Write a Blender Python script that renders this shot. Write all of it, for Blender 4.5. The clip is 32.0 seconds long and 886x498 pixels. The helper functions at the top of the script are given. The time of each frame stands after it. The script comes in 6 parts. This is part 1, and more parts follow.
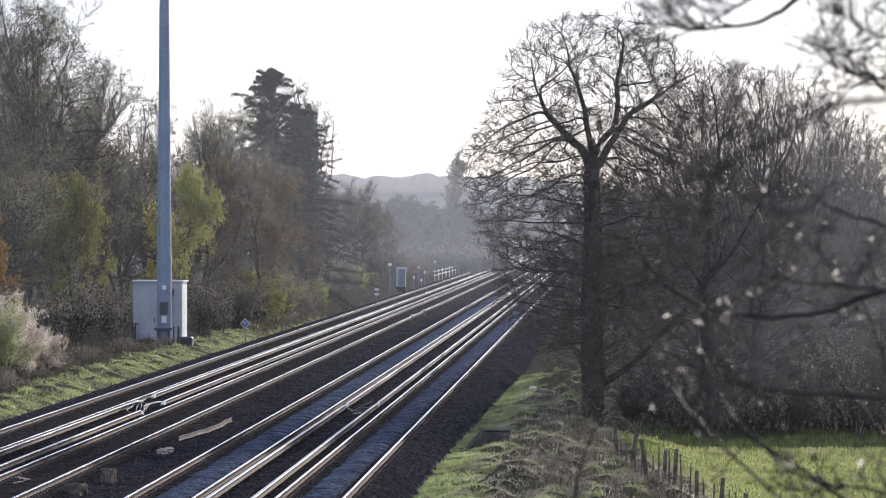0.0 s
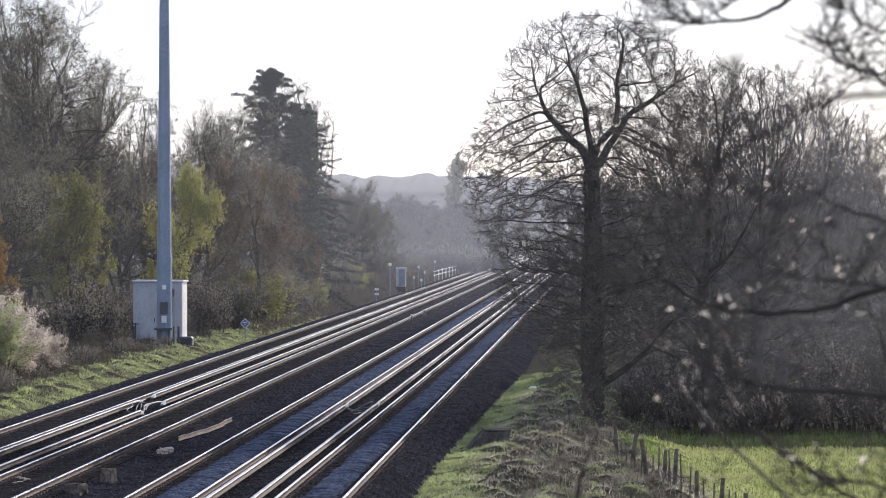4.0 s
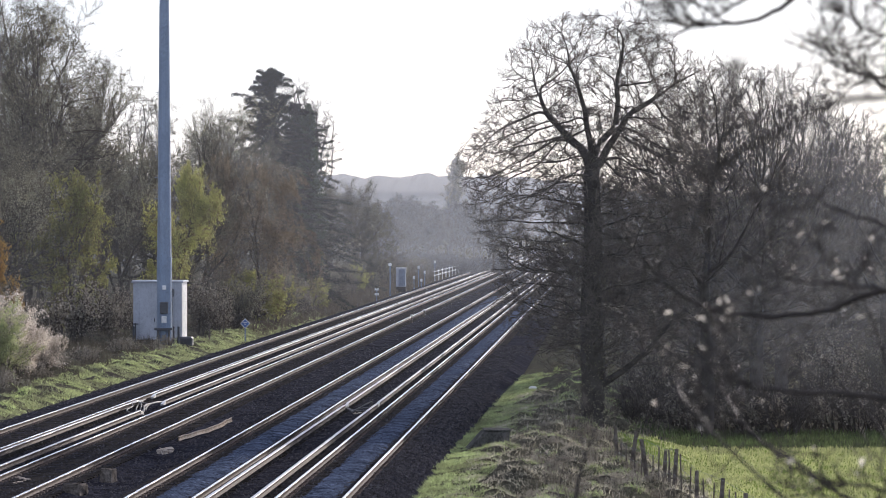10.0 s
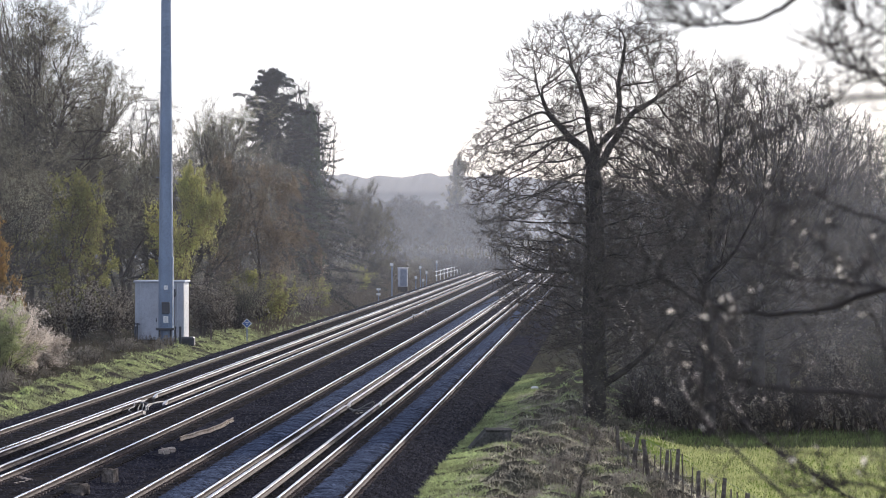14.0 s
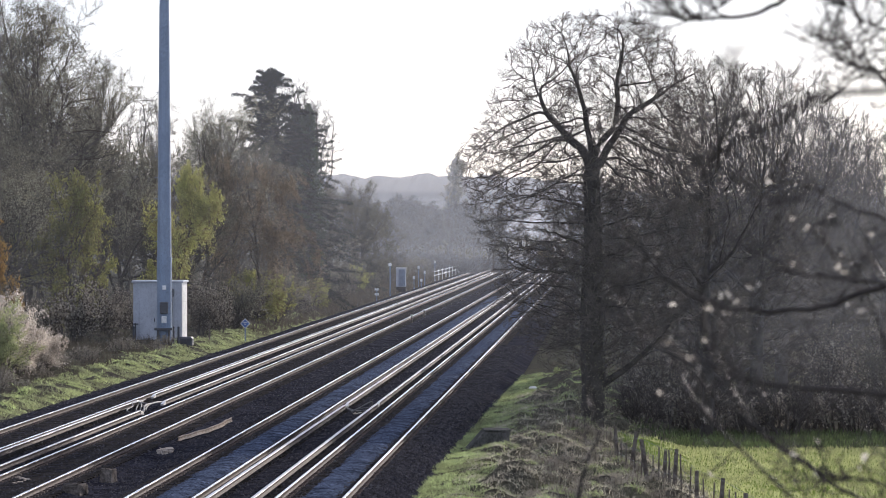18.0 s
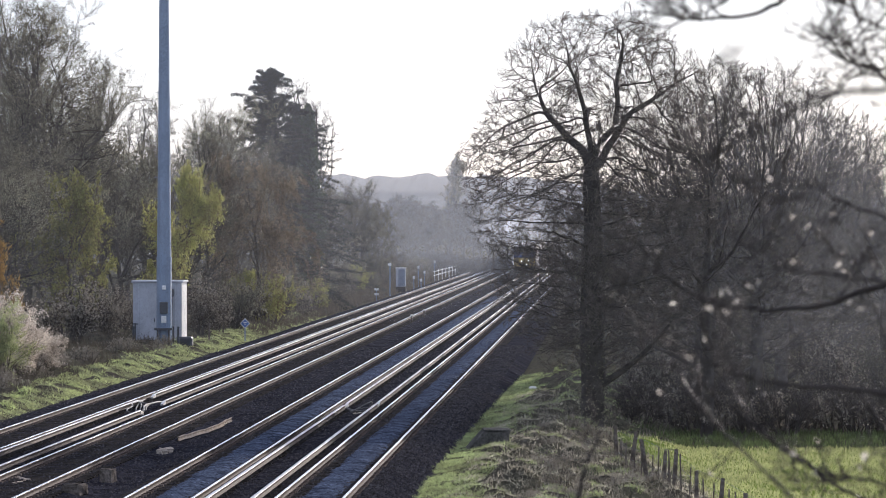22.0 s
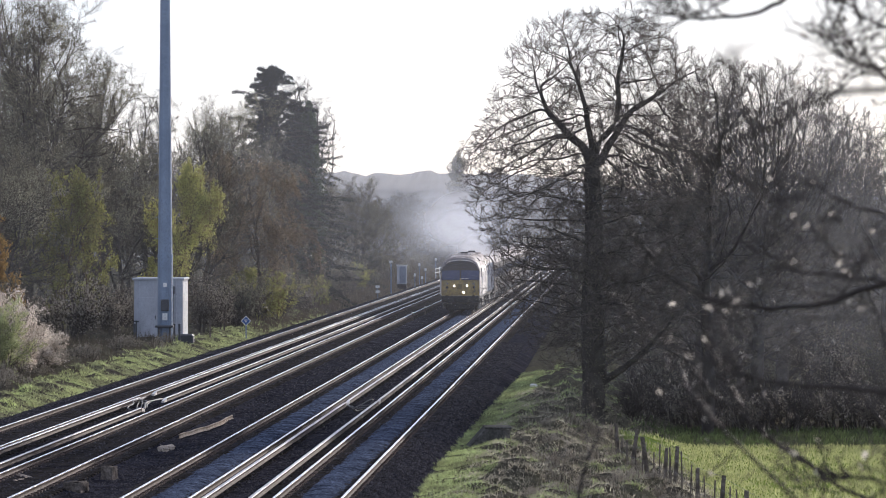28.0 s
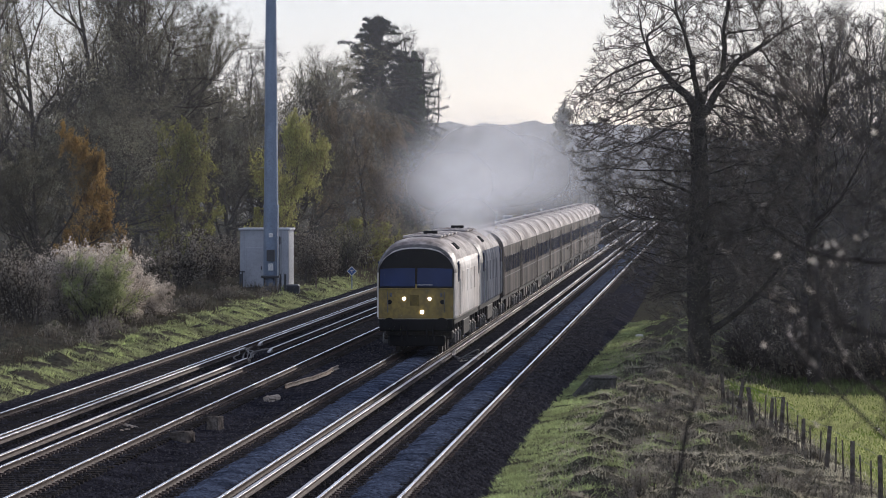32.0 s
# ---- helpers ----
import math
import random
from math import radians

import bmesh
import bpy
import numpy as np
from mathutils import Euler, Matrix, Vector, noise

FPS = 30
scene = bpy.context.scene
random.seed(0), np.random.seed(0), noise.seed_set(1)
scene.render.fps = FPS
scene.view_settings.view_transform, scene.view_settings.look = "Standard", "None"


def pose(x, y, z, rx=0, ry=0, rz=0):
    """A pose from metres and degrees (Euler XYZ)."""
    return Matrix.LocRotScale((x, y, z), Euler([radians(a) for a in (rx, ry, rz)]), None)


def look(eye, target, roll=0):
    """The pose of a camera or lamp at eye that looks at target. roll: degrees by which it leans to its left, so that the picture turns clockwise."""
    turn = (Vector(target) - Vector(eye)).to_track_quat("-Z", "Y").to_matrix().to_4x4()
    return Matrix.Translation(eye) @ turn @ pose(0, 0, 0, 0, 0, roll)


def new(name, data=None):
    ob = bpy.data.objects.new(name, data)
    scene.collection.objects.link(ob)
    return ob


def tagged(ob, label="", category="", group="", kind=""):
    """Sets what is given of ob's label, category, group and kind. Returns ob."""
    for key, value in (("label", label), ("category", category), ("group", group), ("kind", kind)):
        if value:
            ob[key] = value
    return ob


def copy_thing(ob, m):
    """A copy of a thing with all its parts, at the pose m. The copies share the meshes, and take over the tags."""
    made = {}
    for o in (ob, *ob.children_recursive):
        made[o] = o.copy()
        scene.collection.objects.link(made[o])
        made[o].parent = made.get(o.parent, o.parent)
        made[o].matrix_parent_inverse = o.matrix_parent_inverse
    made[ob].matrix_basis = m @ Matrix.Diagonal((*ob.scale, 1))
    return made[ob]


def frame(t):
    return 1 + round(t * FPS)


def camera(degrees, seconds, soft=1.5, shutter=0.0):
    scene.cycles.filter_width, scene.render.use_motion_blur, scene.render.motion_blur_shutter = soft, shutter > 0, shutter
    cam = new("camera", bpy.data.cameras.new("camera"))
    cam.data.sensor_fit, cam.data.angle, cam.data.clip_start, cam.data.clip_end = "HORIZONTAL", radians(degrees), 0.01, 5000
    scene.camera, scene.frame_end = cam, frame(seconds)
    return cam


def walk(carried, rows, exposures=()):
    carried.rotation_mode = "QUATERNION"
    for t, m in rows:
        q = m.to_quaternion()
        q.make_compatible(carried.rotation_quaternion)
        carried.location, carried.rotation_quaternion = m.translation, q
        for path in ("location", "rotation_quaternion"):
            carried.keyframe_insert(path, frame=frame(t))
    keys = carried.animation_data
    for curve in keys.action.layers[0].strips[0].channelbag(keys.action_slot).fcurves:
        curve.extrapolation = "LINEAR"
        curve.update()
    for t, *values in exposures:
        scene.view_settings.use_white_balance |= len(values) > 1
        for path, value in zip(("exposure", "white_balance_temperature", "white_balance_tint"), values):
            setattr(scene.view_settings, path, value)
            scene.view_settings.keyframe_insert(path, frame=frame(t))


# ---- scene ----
# The eye stands on an overbridge 6.08 m above the rails; +y runs along the track, away from the bridge.
EYE_Z = 6.08
FOCAL = 9800.0
cam = camera(math.degrees(2 * math.atan(784 / FOCAL)), 32.0, soft=0.8)
cam.data.dof.use_dof = True
cam.data.dof.focus_distance = 190.0
cam.data.dof.aperture_fstop = 6.3


def aim(dx, dy):
    """The camera's pose when the picture has slid by dx, dy from its resting place."""
    yaw = math.degrees(math.atan((301 + dx) / FOCAL))
    pitch = math.degrees(math.atan((44 - dy) / FOCAL))
    return pose(0, 0, EYE_Z, 90 - pitch, 0, yaw)


SLIDES = [
    (0.0, 0.0, 0.0), (0.5, 0.8, 0.1), (1.0, 1.0, 0.0), (1.5, 0.0, 0.3), (2.0, -0.1, 0.0), (3.0, -0.3, -0.2), (3.5, -0.3, 0.0),
    (4.5, 0.7, -0.6), (5.5, 1.7, -1.3), (6.0, 1.7, -1.1), (6.5, 1.1, 0.0), (7.0, 1.2, 0.0), (7.5, 0.0, 0.1), (8.0, 0.7, 0.0),
    (8.5, 1.3, 0.0), (9.0, 0.0, 0.0), (10.0, 0.0, 0.0), (10.5, -0.1, -1.0), (11.0, 0.0, 0.0), (12.0, 0.0, 0.0), (12.5, 0.3, 0.0),
    (13.0, 1.5, 0.0), (13.5, 1.7, 0.8), (14.0, 3.1, 0.0), (14.5, 4.2, 0.0), (15.5, 2.0, 0.0), (16.5, -0.3, 0.1), (17.0, -0.6, 0.1),
    (18.0, 0.0, 0.1), (20.0, 0.0, 0.0), (21.5, -0.6, -0.1), (22.5, -0.1, 0.0), (23.0, 0.0, 0.0), (23.5, 1.0, 1.1), (24.0, 0.1, 1.1),
    (24.5, 0.0, 0.0), (25.5, 0.0, 0.0), (26.5, -0.8, -2.4), (27.5, -1.4, -4.6), (28.0, 1.5, -4.6), (28.5, 4.4, -1.1), (29.0, 10.6, 0.0),
    (29.5, 19.9, -1.6), (29.6, 23.0, -3.0), (29.7, 30.0, -4.0), (29.8, 87.0, -6.5), (29.9, 93.0, -7.5), (30.0, 94.8, -8.4),
    (30.2, 99.5, -12.0), (30.5, 103.8, -21.6), (31.0, 118.2, -45.4), (31.2, 127.5, -55.0), (31.5, 150.5, -69.5), (31.8, 177.0, -84.0),
    (32.0, 188.9, -92.5)]
walk(cam, [(t, aim(dx, dy)) for t, dx, dy in SLIDES], exposures=[(0.0, -0.04, 6300.0, 14.0), (27.0, -0.07, 6300.0, 14.0), (28.0, -0.18, 6300.0, 14.0), (29.0, -0.33, 6300.0, 14.0), (29.4, -0.41, 6300.0, 14.0), (30.0, -0.53, 6300.0, 14.0), (32.0, -0.63, 6300.0, 14.0)])

# ---- light: a low sun ahead and to the side, and a pale evening sky ----
SUN_ELEV, SUN_AZ = 14.5, 24.0      # degrees up, and degrees clockwise from +y
world = bpy.data.worlds.new("world")
scene.world = world
world.use_nodes = True
wn = world.node_tree
sky = wn.nodes.new("ShaderNodeTexSky")
sky.sky_type, sky.sun_disc = "NISHITA", False
sky.sun_elevation, sky.sun_rotation = radians(SUN_ELEV), radians(SUN_AZ)
sky.air_density, sky.dust_density, sky.ozone_density = 0.7, 0.5, 2.5
wn.links.new(sky.outputs[0], wn.nodes["Background"].inputs[0])
wn.nodes["Background"].inputs[1].default_value = 0.085
# the evening haze evens the sky out: a pale veil over the clear sky's own light
veil = wn.nodes.new("ShaderNodeBackground")
veil.inputs[0].default_value, veil.inputs[1].default_value = (0.88, 0.94, 1.12, 1), 0.64
both = wn.nodes.new("ShaderNodeAddShader")
wn.links.new(wn.nodes["Background"].outputs[0], both.inputs[0])
wn.links.new(veil.outputs[0], both.inputs[1])
wn.links.new(both.outputs[0], wn.nodes["World Output"].inputs[0])
sun_data = bpy.data.lights.new("sun", "SUN")
sun_data.energy, sun_data.angle, sun_data.color = 5.0, radians(0.6), (1.0, 0.92, 0.81)
sun_ob = new("sun", sun_data)
sun_dir = Vector((math.sin(radians(SUN_AZ)) * math.cos(radians(SUN_ELEV)), math.cos(radians(SUN_AZ)) * math.cos(radians(SUN_ELEV)), math.sin(radians(SUN_ELEV))))
sun_ob.matrix_world = look(Vector((60, 100, 90)), Vector((60, 100, 90)) - sun_dir)


# ---- materials ----
def material(name, base, rough=0.8, metal=0.0, second=None, scale=3.0, detail=6.0, fine=40.0, bump=0.0, fine_amount=0.35, random_amount=0.0, spec=None, through_light=0.0, stretch=None):
    """A surface with a broad and a fine variation between two colours, and a fine relief."""
    m = bpy.data.materials.new(name)
    m.use_nodes = True
    nt = m.node_tree
    n, l = nt.nodes, nt.links
    b = n["Principled BSDF"]
    b.inputs["Roughness"].default_value = rough
    b.inputs["Metallic"].default_value = metal
    b.inputs["Specular IOR Level"].default_value = (0.5 if rough < 0.6 else 0.1 if rough < 0.8 else 0.0) if spec is None else spec
    if second is None:
        second = tuple(c * 0.7 for c in base)
    co = n.new("ShaderNodeTexCoord")
    big = n.new("ShaderNodeTexNoise")
    big.inputs["Scale"].default_value, big.inputs["Detail"].default_value = scale, detail
    small = n.new("ShaderNodeTexNoise")
    small.inputs["Scale"].default_value, small.inputs["Detail"].default_value = fine, 4.0
    where = co.outputs["Object"]
    if stretch:
        mp = n.new("ShaderNodeMapping")
        mp.inputs["Scale"].default_value = stretch
        l.new(where, mp.inputs["Vector"])
        where = mp.outputs["Vector"]
    l.new(where, big.inputs["Vector"])
    l.new(where, small.inputs["Vector"])
    ramp = n.new("ShaderNodeValToRGB")
    ramp.color_ramp.elements[0].position, ramp.color_ramp.elements[1].position = 0.35, 0.65
    ramp.color_ramp.elements[0].color = (*second, 1)
    ramp.color_ramp.elements[1].color = (*base, 1)
    l.new(big.outputs["Fac"], ramp.inputs["Fac"])
    vary = n.new("ShaderNodeMapRange")
    vary.inputs["From Min"].default_value, vary.inputs["From Max"].default_value = 0.3, 0.7
    vary.inputs["To Min"].default_value, vary.inputs["To Max"].default_value = 1 - fine_amount, 1 + fine_amount
    l.new(small.outputs["Fac"], vary.inputs["Value"])
    mul = n.new("ShaderNodeVectorMath")
    mul.operation = "SCALE"
    l.new(ramp.outputs["Color"], mul.inputs[0])
    last = vary.outputs["Result"]
    if random_amount:
        info = n.new("ShaderNodeObjectInfo")
        isl = n.new("ShaderNodeNewGeometry")
        add = n.new("ShaderNodeMath")
        add.operation = "ADD"
        l.new(info.outputs["Random"], add.inputs[0])
        l.new(isl.outputs["Random Per Island"], add.inputs[1])
        rr = n.new("ShaderNodeMapRange")
        rr.inputs["From Max"].default_value = 2.0
        rr.inputs["To Min"].default_value, rr.inputs["To Max"].default_value = 1 - random_amount, 1 + random_amount
        l.new(add.outputs[0], rr.inputs["Value"])
        times = n.new("ShaderNodeMath")
        times.operation = "MULTIPLY"
        l.new(last, times.inputs[0])
        l.new(rr.outputs["Result"], times.inputs[1])
        last = times.outputs[0]
    l.new(last, mul.inputs["Scale"])
    l.new(mul.outputs[0], b.inputs["Base Color"])
    if bump:
        bp = n.new("ShaderNodeBump")
        bp.inputs["Strength"].default_value, bp.inputs["Distance"].default_value = bump, 0.03
        l.new(small.outputs["Fac"], bp.inputs["Height"])
        l.new(bp.outputs["Normal"], b.inputs["Normal"])
    if through_light:
        tr = n.new("ShaderNodeBsdfTranslucent")
        mix = n.new("ShaderNodeMixShader")
        mix.inputs[0].default_value = through_light
        l.new(mul.outputs[0], tr.inputs["Color"])
        l.new(b.outputs[0], mix.inputs[1])
        l.new(tr.outputs[0], mix.inputs[2])
        l.new(mix.outputs[0], n["Material Output"].inputs["Surface"])
    return m


def glowing(name, colour, strength):
    m = bpy.data.materials.new(name)
    m.use_nodes = True
    b = m.node_tree.nodes["Principled BSDF"]
    b.inputs["Base Color"].default_value = (*colour, 1)
    b.inputs["Emission Color"].default_value = (*colour, 1)
    b.inputs["Emission Strength"].default_value = strength
    return m


M_BALLAST = material("ballast_stone", (0.039, 0.038, 0.046), 0.9, second=(0.017, 0.0165, 0.021), scale=0.6, fine=9.0, fine_amount=0.8, bump=1.0)
M_BALLAST_BLUED = material("sky_blued_ballast_stone", (0.09, 0.108, 0.155), 0.85, second=(0.032, 0.039, 0.058), scale=1.2, fine=14.0, fine_amount=0.9, bump=1.0)
M_STONE = material("loose_stone", (0.1, 0.094, 0.1), 0.85, second=(0.04, 0.036, 0.037), scale=3.0, random_amount=0.6)
M_SOIL = material("grass_soil", (0.08, 0.076, 0.05), 0.95, second=(0.068, 0.06, 0.048), scale=0.35, fine=6.0, fine_amount=0.6, bump=0.8)
soil_nt = M_SOIL.node_tree
soil_co, soil_xyz, soil_far, soil_mix = (soil_nt.nodes.new(k) for k in ("ShaderNodeTexCoord", "ShaderNodeSeparateXYZ", "ShaderNodeMapRange", "ShaderNodeMix"))
soil_mix.data_type = "RGBA"
soil_far.inputs["From Min"].default_value, soil_far.inputs["From Max"].default_value = 11.1, 11.9
soil_nt.links.new(soil_co.outputs["Object"], soil_xyz.inputs[0])
soil_slant = soil_nt.nodes.new("ShaderNodeMath")      # the meadow's edge runs aslant along the fence
soil_slant.operation = "MULTIPLY_ADD"
soil_slant.inputs[1].default_value = 0.065
soil_nt.links.new(soil_xyz.outputs["Y"], soil_slant.inputs[0])
soil_nt.links.new(soil_xyz.outputs["X"], soil_slant.inputs[2])
soil_nt.links.new(soil_slant.outputs[0], soil_far.inputs["Value"])
# turf green stops here, leaving the field's far end dark as in shade
soil_end, soil_both = soil_nt.nodes.new("ShaderNodeMapRange"), soil_nt.nodes.new("ShaderNodeMath")
soil_end.inputs["From Min"].default_value, soil_end.inputs["From Max"].default_value = 174.5, 177.5
soil_end.inputs["To Min"].default_value, soil_end.inputs["To Max"].default_value = 1.0, 0.0
soil_both.operation = "MULTIPLY"
soil_nt.links.new(soil_xyz.outputs["Y"], soil_end.inputs["Value"])
soil_nt.links.new(soil_far.outputs["Result"], soil_both.inputs[0])
soil_nt.links.new(soil_end.outputs["Result"], soil_both.inputs[1])
soil_nt.links.new(soil_both.outputs[0], soil_mix.inputs["Factor"])
soil_old = soil_nt.nodes["Principled BSDF"].inputs["Base Color"].links[0].from_socket
soil_nt.links.new(soil_old, soil_mix.inputs["A"])
soil_mix.inputs["B"].default_value = (0.16, 0.21, 0.045, 1)     # short turf of the meadow
soil_nt.links.new(soil_mix.outputs["Result"], soil_nt.nodes["Principled BSDF"].inputs["Base Color"])
M_GRASS = material("grass_blades", (0.41, 0.49, 0.21), 0.7, second=(0.15, 0.16, 0.085), scale=0.9, fine=6.0, random_amount=0.7, through_light=0.5)
M_CESS = material("pale_cess_grass", (0.66, 0.74, 0.33), 0.75, second=(0.26, 0.26, 0.16), scale=0.6, fine=5.0, random_amount=0.7, through_light=0.45)
M_DULL = material("dull_tussock_grass", (0.51, 0.47, 0.35), 0.8, second=(0.13, 0.115, 0.095), scale=1.0, fine=6.0, random_amount=0.8, through_light=0.5)
M_FIELD_GRASS = material("meadow_blades", (0.37, 0.38, 0.17), 0.7, second=(0.28, 0.29, 0.13), scale=0.2, fine=3.0, random_amount=0.4, through_light=0.5)
# darker copy of the meadow green; the far strip's shade is in its colour
M_SHADY = material("shade_toned_grass", (0.13, 0.17, 0.07), 0.8, second=(0.08, 0.1, 0.045), scale=0.5, fine=5.0, random_amount=0.6, through_light=0.35)
M_DRY = material("dry_stalks", (0.36, 0.32, 0.26), 0.9, second=(0.24, 0.21, 0.165), scale=1.0, random_amount=0.5, through_light=0.25)
M_BARK = material("grey_brown_bark", (0.12, 0.105, 0.09), 0.9, second=(0.07, 0.06, 0.052), scale=3.0, fine=30.0, bump=0.6)
M_TWIG = material("brown_twigs", (0.08, 0.064, 0.05), 0.8, second=(0.045, 0.036, 0.03), scale=0.7, random_amount=0.5)
M_TWIG_GREY = material("grey_olive_twigs", (0.1, 0.09, 0.075), 0.8, second=(0.055, 0.049, 0.041), scale=0.5, random_amount=0.5)
M_TWIG_GOLD = material("golden_brown_twigs", (0.2, 0.145, 0.08), 0.8, second=(0.12, 0.088, 0.055), scale=0.5, random_amount=0.5)
M_TWIG_DARK = material("dark_oak_twigs", (0.12, 0.1, 0.085), 0.75, second=(0.06, 0.05, 0.042), scale=0.7, random_amount=0.5)
M_OAK_TWIG = material("brown_oak_twigs", (0.15, 0.125, 0.105), 0.75, second=(0.08, 0.066, 0.056), scale=1.2, random_amount=0.5)
M_OAK = material("dark_oak_bark", (0.1, 0.088, 0.078), 0.85, second=(0.045, 0.039, 0.034), scale=2.5, fine=25.0, bump=0.5, random_amount=0.25)
M_BANK = material("brown_bank_stalks", (0.14, 0.12, 0.09), 0.9, second=(0.09, 0.075, 0.055), scale=1.0, random_amount=0.5, through_light=0.2)
M_STAIN = material("brown_worn_patch", (0.2, 0.145, 0.04), 0.7, second=(0.12, 0.09, 0.035), scale=5.0)
M_CATKIN = material("grey_brown_catkins", (0.4, 0.31, 0.21), 0.75, second=(0.16, 0.125, 0.09), scale=0.5, random_amount=0.6, through_light=0.45)
M_FRESH = material("fresh_pale_green_leaves", (0.5, 0.54, 0.26), 0.75, second=(0.34, 0.36, 0.17), scale=0.6, random_amount=0.4, through_light=0.4)
M_BUD = material("yellow_green_buds", (0.44, 0.44, 0.13), 0.7, second=(0.22, 0.21, 0.08), scale=0.6, random_amount=0.6, through_light=0.55)
M_BUD_OLIVE = material("olive_buds", (0.32, 0.3, 0.21), 0.7, second=(0.09, 0.085, 0.06), scale=0.35, random_amount=0.75, through_light=0.5)
M_ORANGE = material("orange_brown_leaves", (0.5, 0.32, 0.11), 0.75, second=(0.24, 0.16, 0.07), scale=0.5, random_amount=0.6, through_light=0.5)
M_BLOSSOM = material("cream_blossom", (0.82, 0.74, 0.64), 0.8, second=(0.45, 0.38, 0.31), scale=1.0, random_amount=0.4, through_light=0.6)
M_NEEDLE = material("dark_conifer_needles", (0.05, 0.056, 0.04), 0.7, second=(0.026, 0.03, 0.022), scale=0.6, random_amount=0.6, through_light=0.1)
M_IVY = material("ivy_leaves", (0.05, 0.075, 0.025), 0.4, second=(0.03, 0.045, 0.018), scale=0.8, random_amount=0.5, through_light=0.15)
M_CONDUCTOR = material("worn_conductor_head", (0.58, 0.55, 0.53), 0.42, 0.9, second=(0.36, 0.335, 0.32), scale=0.4, fine=8.0, fine_amount=0.25)
M_RAIL_TOP = material("polished_rail_head", (0.85, 0.83, 0.81), 0.27, 1.0, second=(0.66, 0.63, 0.61), scale=0.4, fine=8.0, fine_amount=0.15)
M_RAIL_SIDE = material("rusty_rail_web", (0.12, 0.09, 0.078), 0.75, 0.0, second=(0.07, 0.052, 0.045), scale=1.5, fine=14.0, fine_amount=0.4, spec=0.03)
M_SLEEPER = material("weathered_concrete_sleeper", (0.06, 0.053, 0.048), 0.88, second=(0.03, 0.026, 0.023), scale=2.0, fine=20.0, random_amount=0.3, bump=0.3)
M_TIMBER = material("pale_sawn_timber", (0.48, 0.41, 0.34), 0.8, second=(0.3, 0.245, 0.2), scale=2.5, fine=25.0, bump=0.4)
M_TIMBER_OLD = material("old_creosoted_timber", (0.2, 0.17, 0.145), 0.85, second=(0.09, 0.075, 0.062), scale=3.0, fine=20.0, bump=0.5, random_amount=0.2)
M_CONCRETE = material("mossy_concrete", (0.12, 0.115, 0.105), 0.9, second=(0.06, 0.058, 0.05), scale=1.5, fine=15.0, bump=0.4)
M_INSULATOR = material("grimy_porcelain_insulator", (0.09, 0.08, 0.07), 0.8, second=(0.05, 0.045, 0.04), scale=4.0)
M_GALV = material("galvanised_steel", (0.21, 0.27, 0.36), 0.4, 0.4, second=(0.16, 0.21, 0.29), scale=0.7, fine=10.0, fine_amount=0.12)
# cabin paint darkened and blued, as its front stands in shade
M_CABIN = material("shade_toned_cream_panel", (0.44, 0.46, 0.5), 0.35, second=(0.36, 0.375, 0.41), scale=0.8, fine=6.0, fine_amount=0.1, spec=0.5)
M_DARKBOX = material("dark_grey_plastic", (0.05, 0.055, 0.065), 0.5, second=(0.035, 0.037, 0.042), scale=2.0)
M_WHITE = material("white_painted_metal", (0.8, 0.8, 0.78), 0.35, second=(0.68, 0.68, 0.65), scale=2.0)
M_BLUE = material("blue_enamel", (0.06, 0.14, 0.36), 0.5, second=(0.05, 0.11, 0.28), scale=3.0)
M_CABLE = material("grey_rubber_cable", (0.2, 0.19, 0.18), 0.6, second=(0.1, 0.095, 0.09), scale=4.0)
M_YELLOW = material("warning_yellow_paint", (0.33, 0.225, 0.045), 0.5, second=(0.2, 0.14, 0.04), scale=2.2, fine=9.0, fine_amount=0.2)
M_LOCO = material("pale_cream_grey_loco_paint", (0.84, 0.79, 0.74), 0.55, second=(0.5, 0.44, 0.4), scale=1.1, fine=7.0, fine_amount=0.25, spec=0.25, stretch=(1, 0.35, 0.25))
M_LOCO_BLUE = material("faded_blue_grey_loco_paint", (0.28, 0.29, 0.32), 0.8, second=(0.1, 0.108, 0.13), scale=1.3, fine=7.0, fine_amount=0.3, spec=0.0, stretch=(1, 1, 0.3))
M_ROOF = material("dirty_grey_roof", (0.6, 0.54, 0.5), 0.75, second=(0.16, 0.13, 0.12), scale=1.1, fine=4.0, fine_amount=0.4, spec=0.1, stretch=(1, 0.3, 1))
M_GRIME = material("grimy_dark_grey_paint", (0.2, 0.185, 0.18), 0.6, second=(0.06, 0.055, 0.054), scale=2.2, fine=8.0, fine_amount=0.4, spec=0.2)
M_BLACK = material("sooty_black_paint", (0.012, 0.012, 0.013), 0.7, second=(0.008, 0.008, 0.009), scale=1.5, spec=0.1)
# blue mirrored sky is put into the base colour; little is reflected
M_GLASS = material("sky_tinged_dark_glass", (0.012, 0.03, 0.105), 0.1, second=(0.008, 0.02, 0.07), scale=0.9, fine_amount=0.1, spec=0.22)
# upright pale and dark bands imitate patchy sun, with some weathering
M_COACH = material("sun_patched_maroon_brown_coach_paint", (0.11, 0.09, 0.078), 0.75, second=(0.018, 0.016, 0.016), scale=0.8, fine=1.6, fine_amount=0.4, spec=0.05, stretch=(1, 0.35, 0.12), random_amount=0.45)
M_COACH_ROOF = material("pale_coach_roof", (0.72, 0.66, 0.6), 0.85, second=(0.36, 0.31, 0.28), scale=0.8, fine=3.0, fine_amount=0.3, spec=0.03, stretch=(1, 0.22, 1))
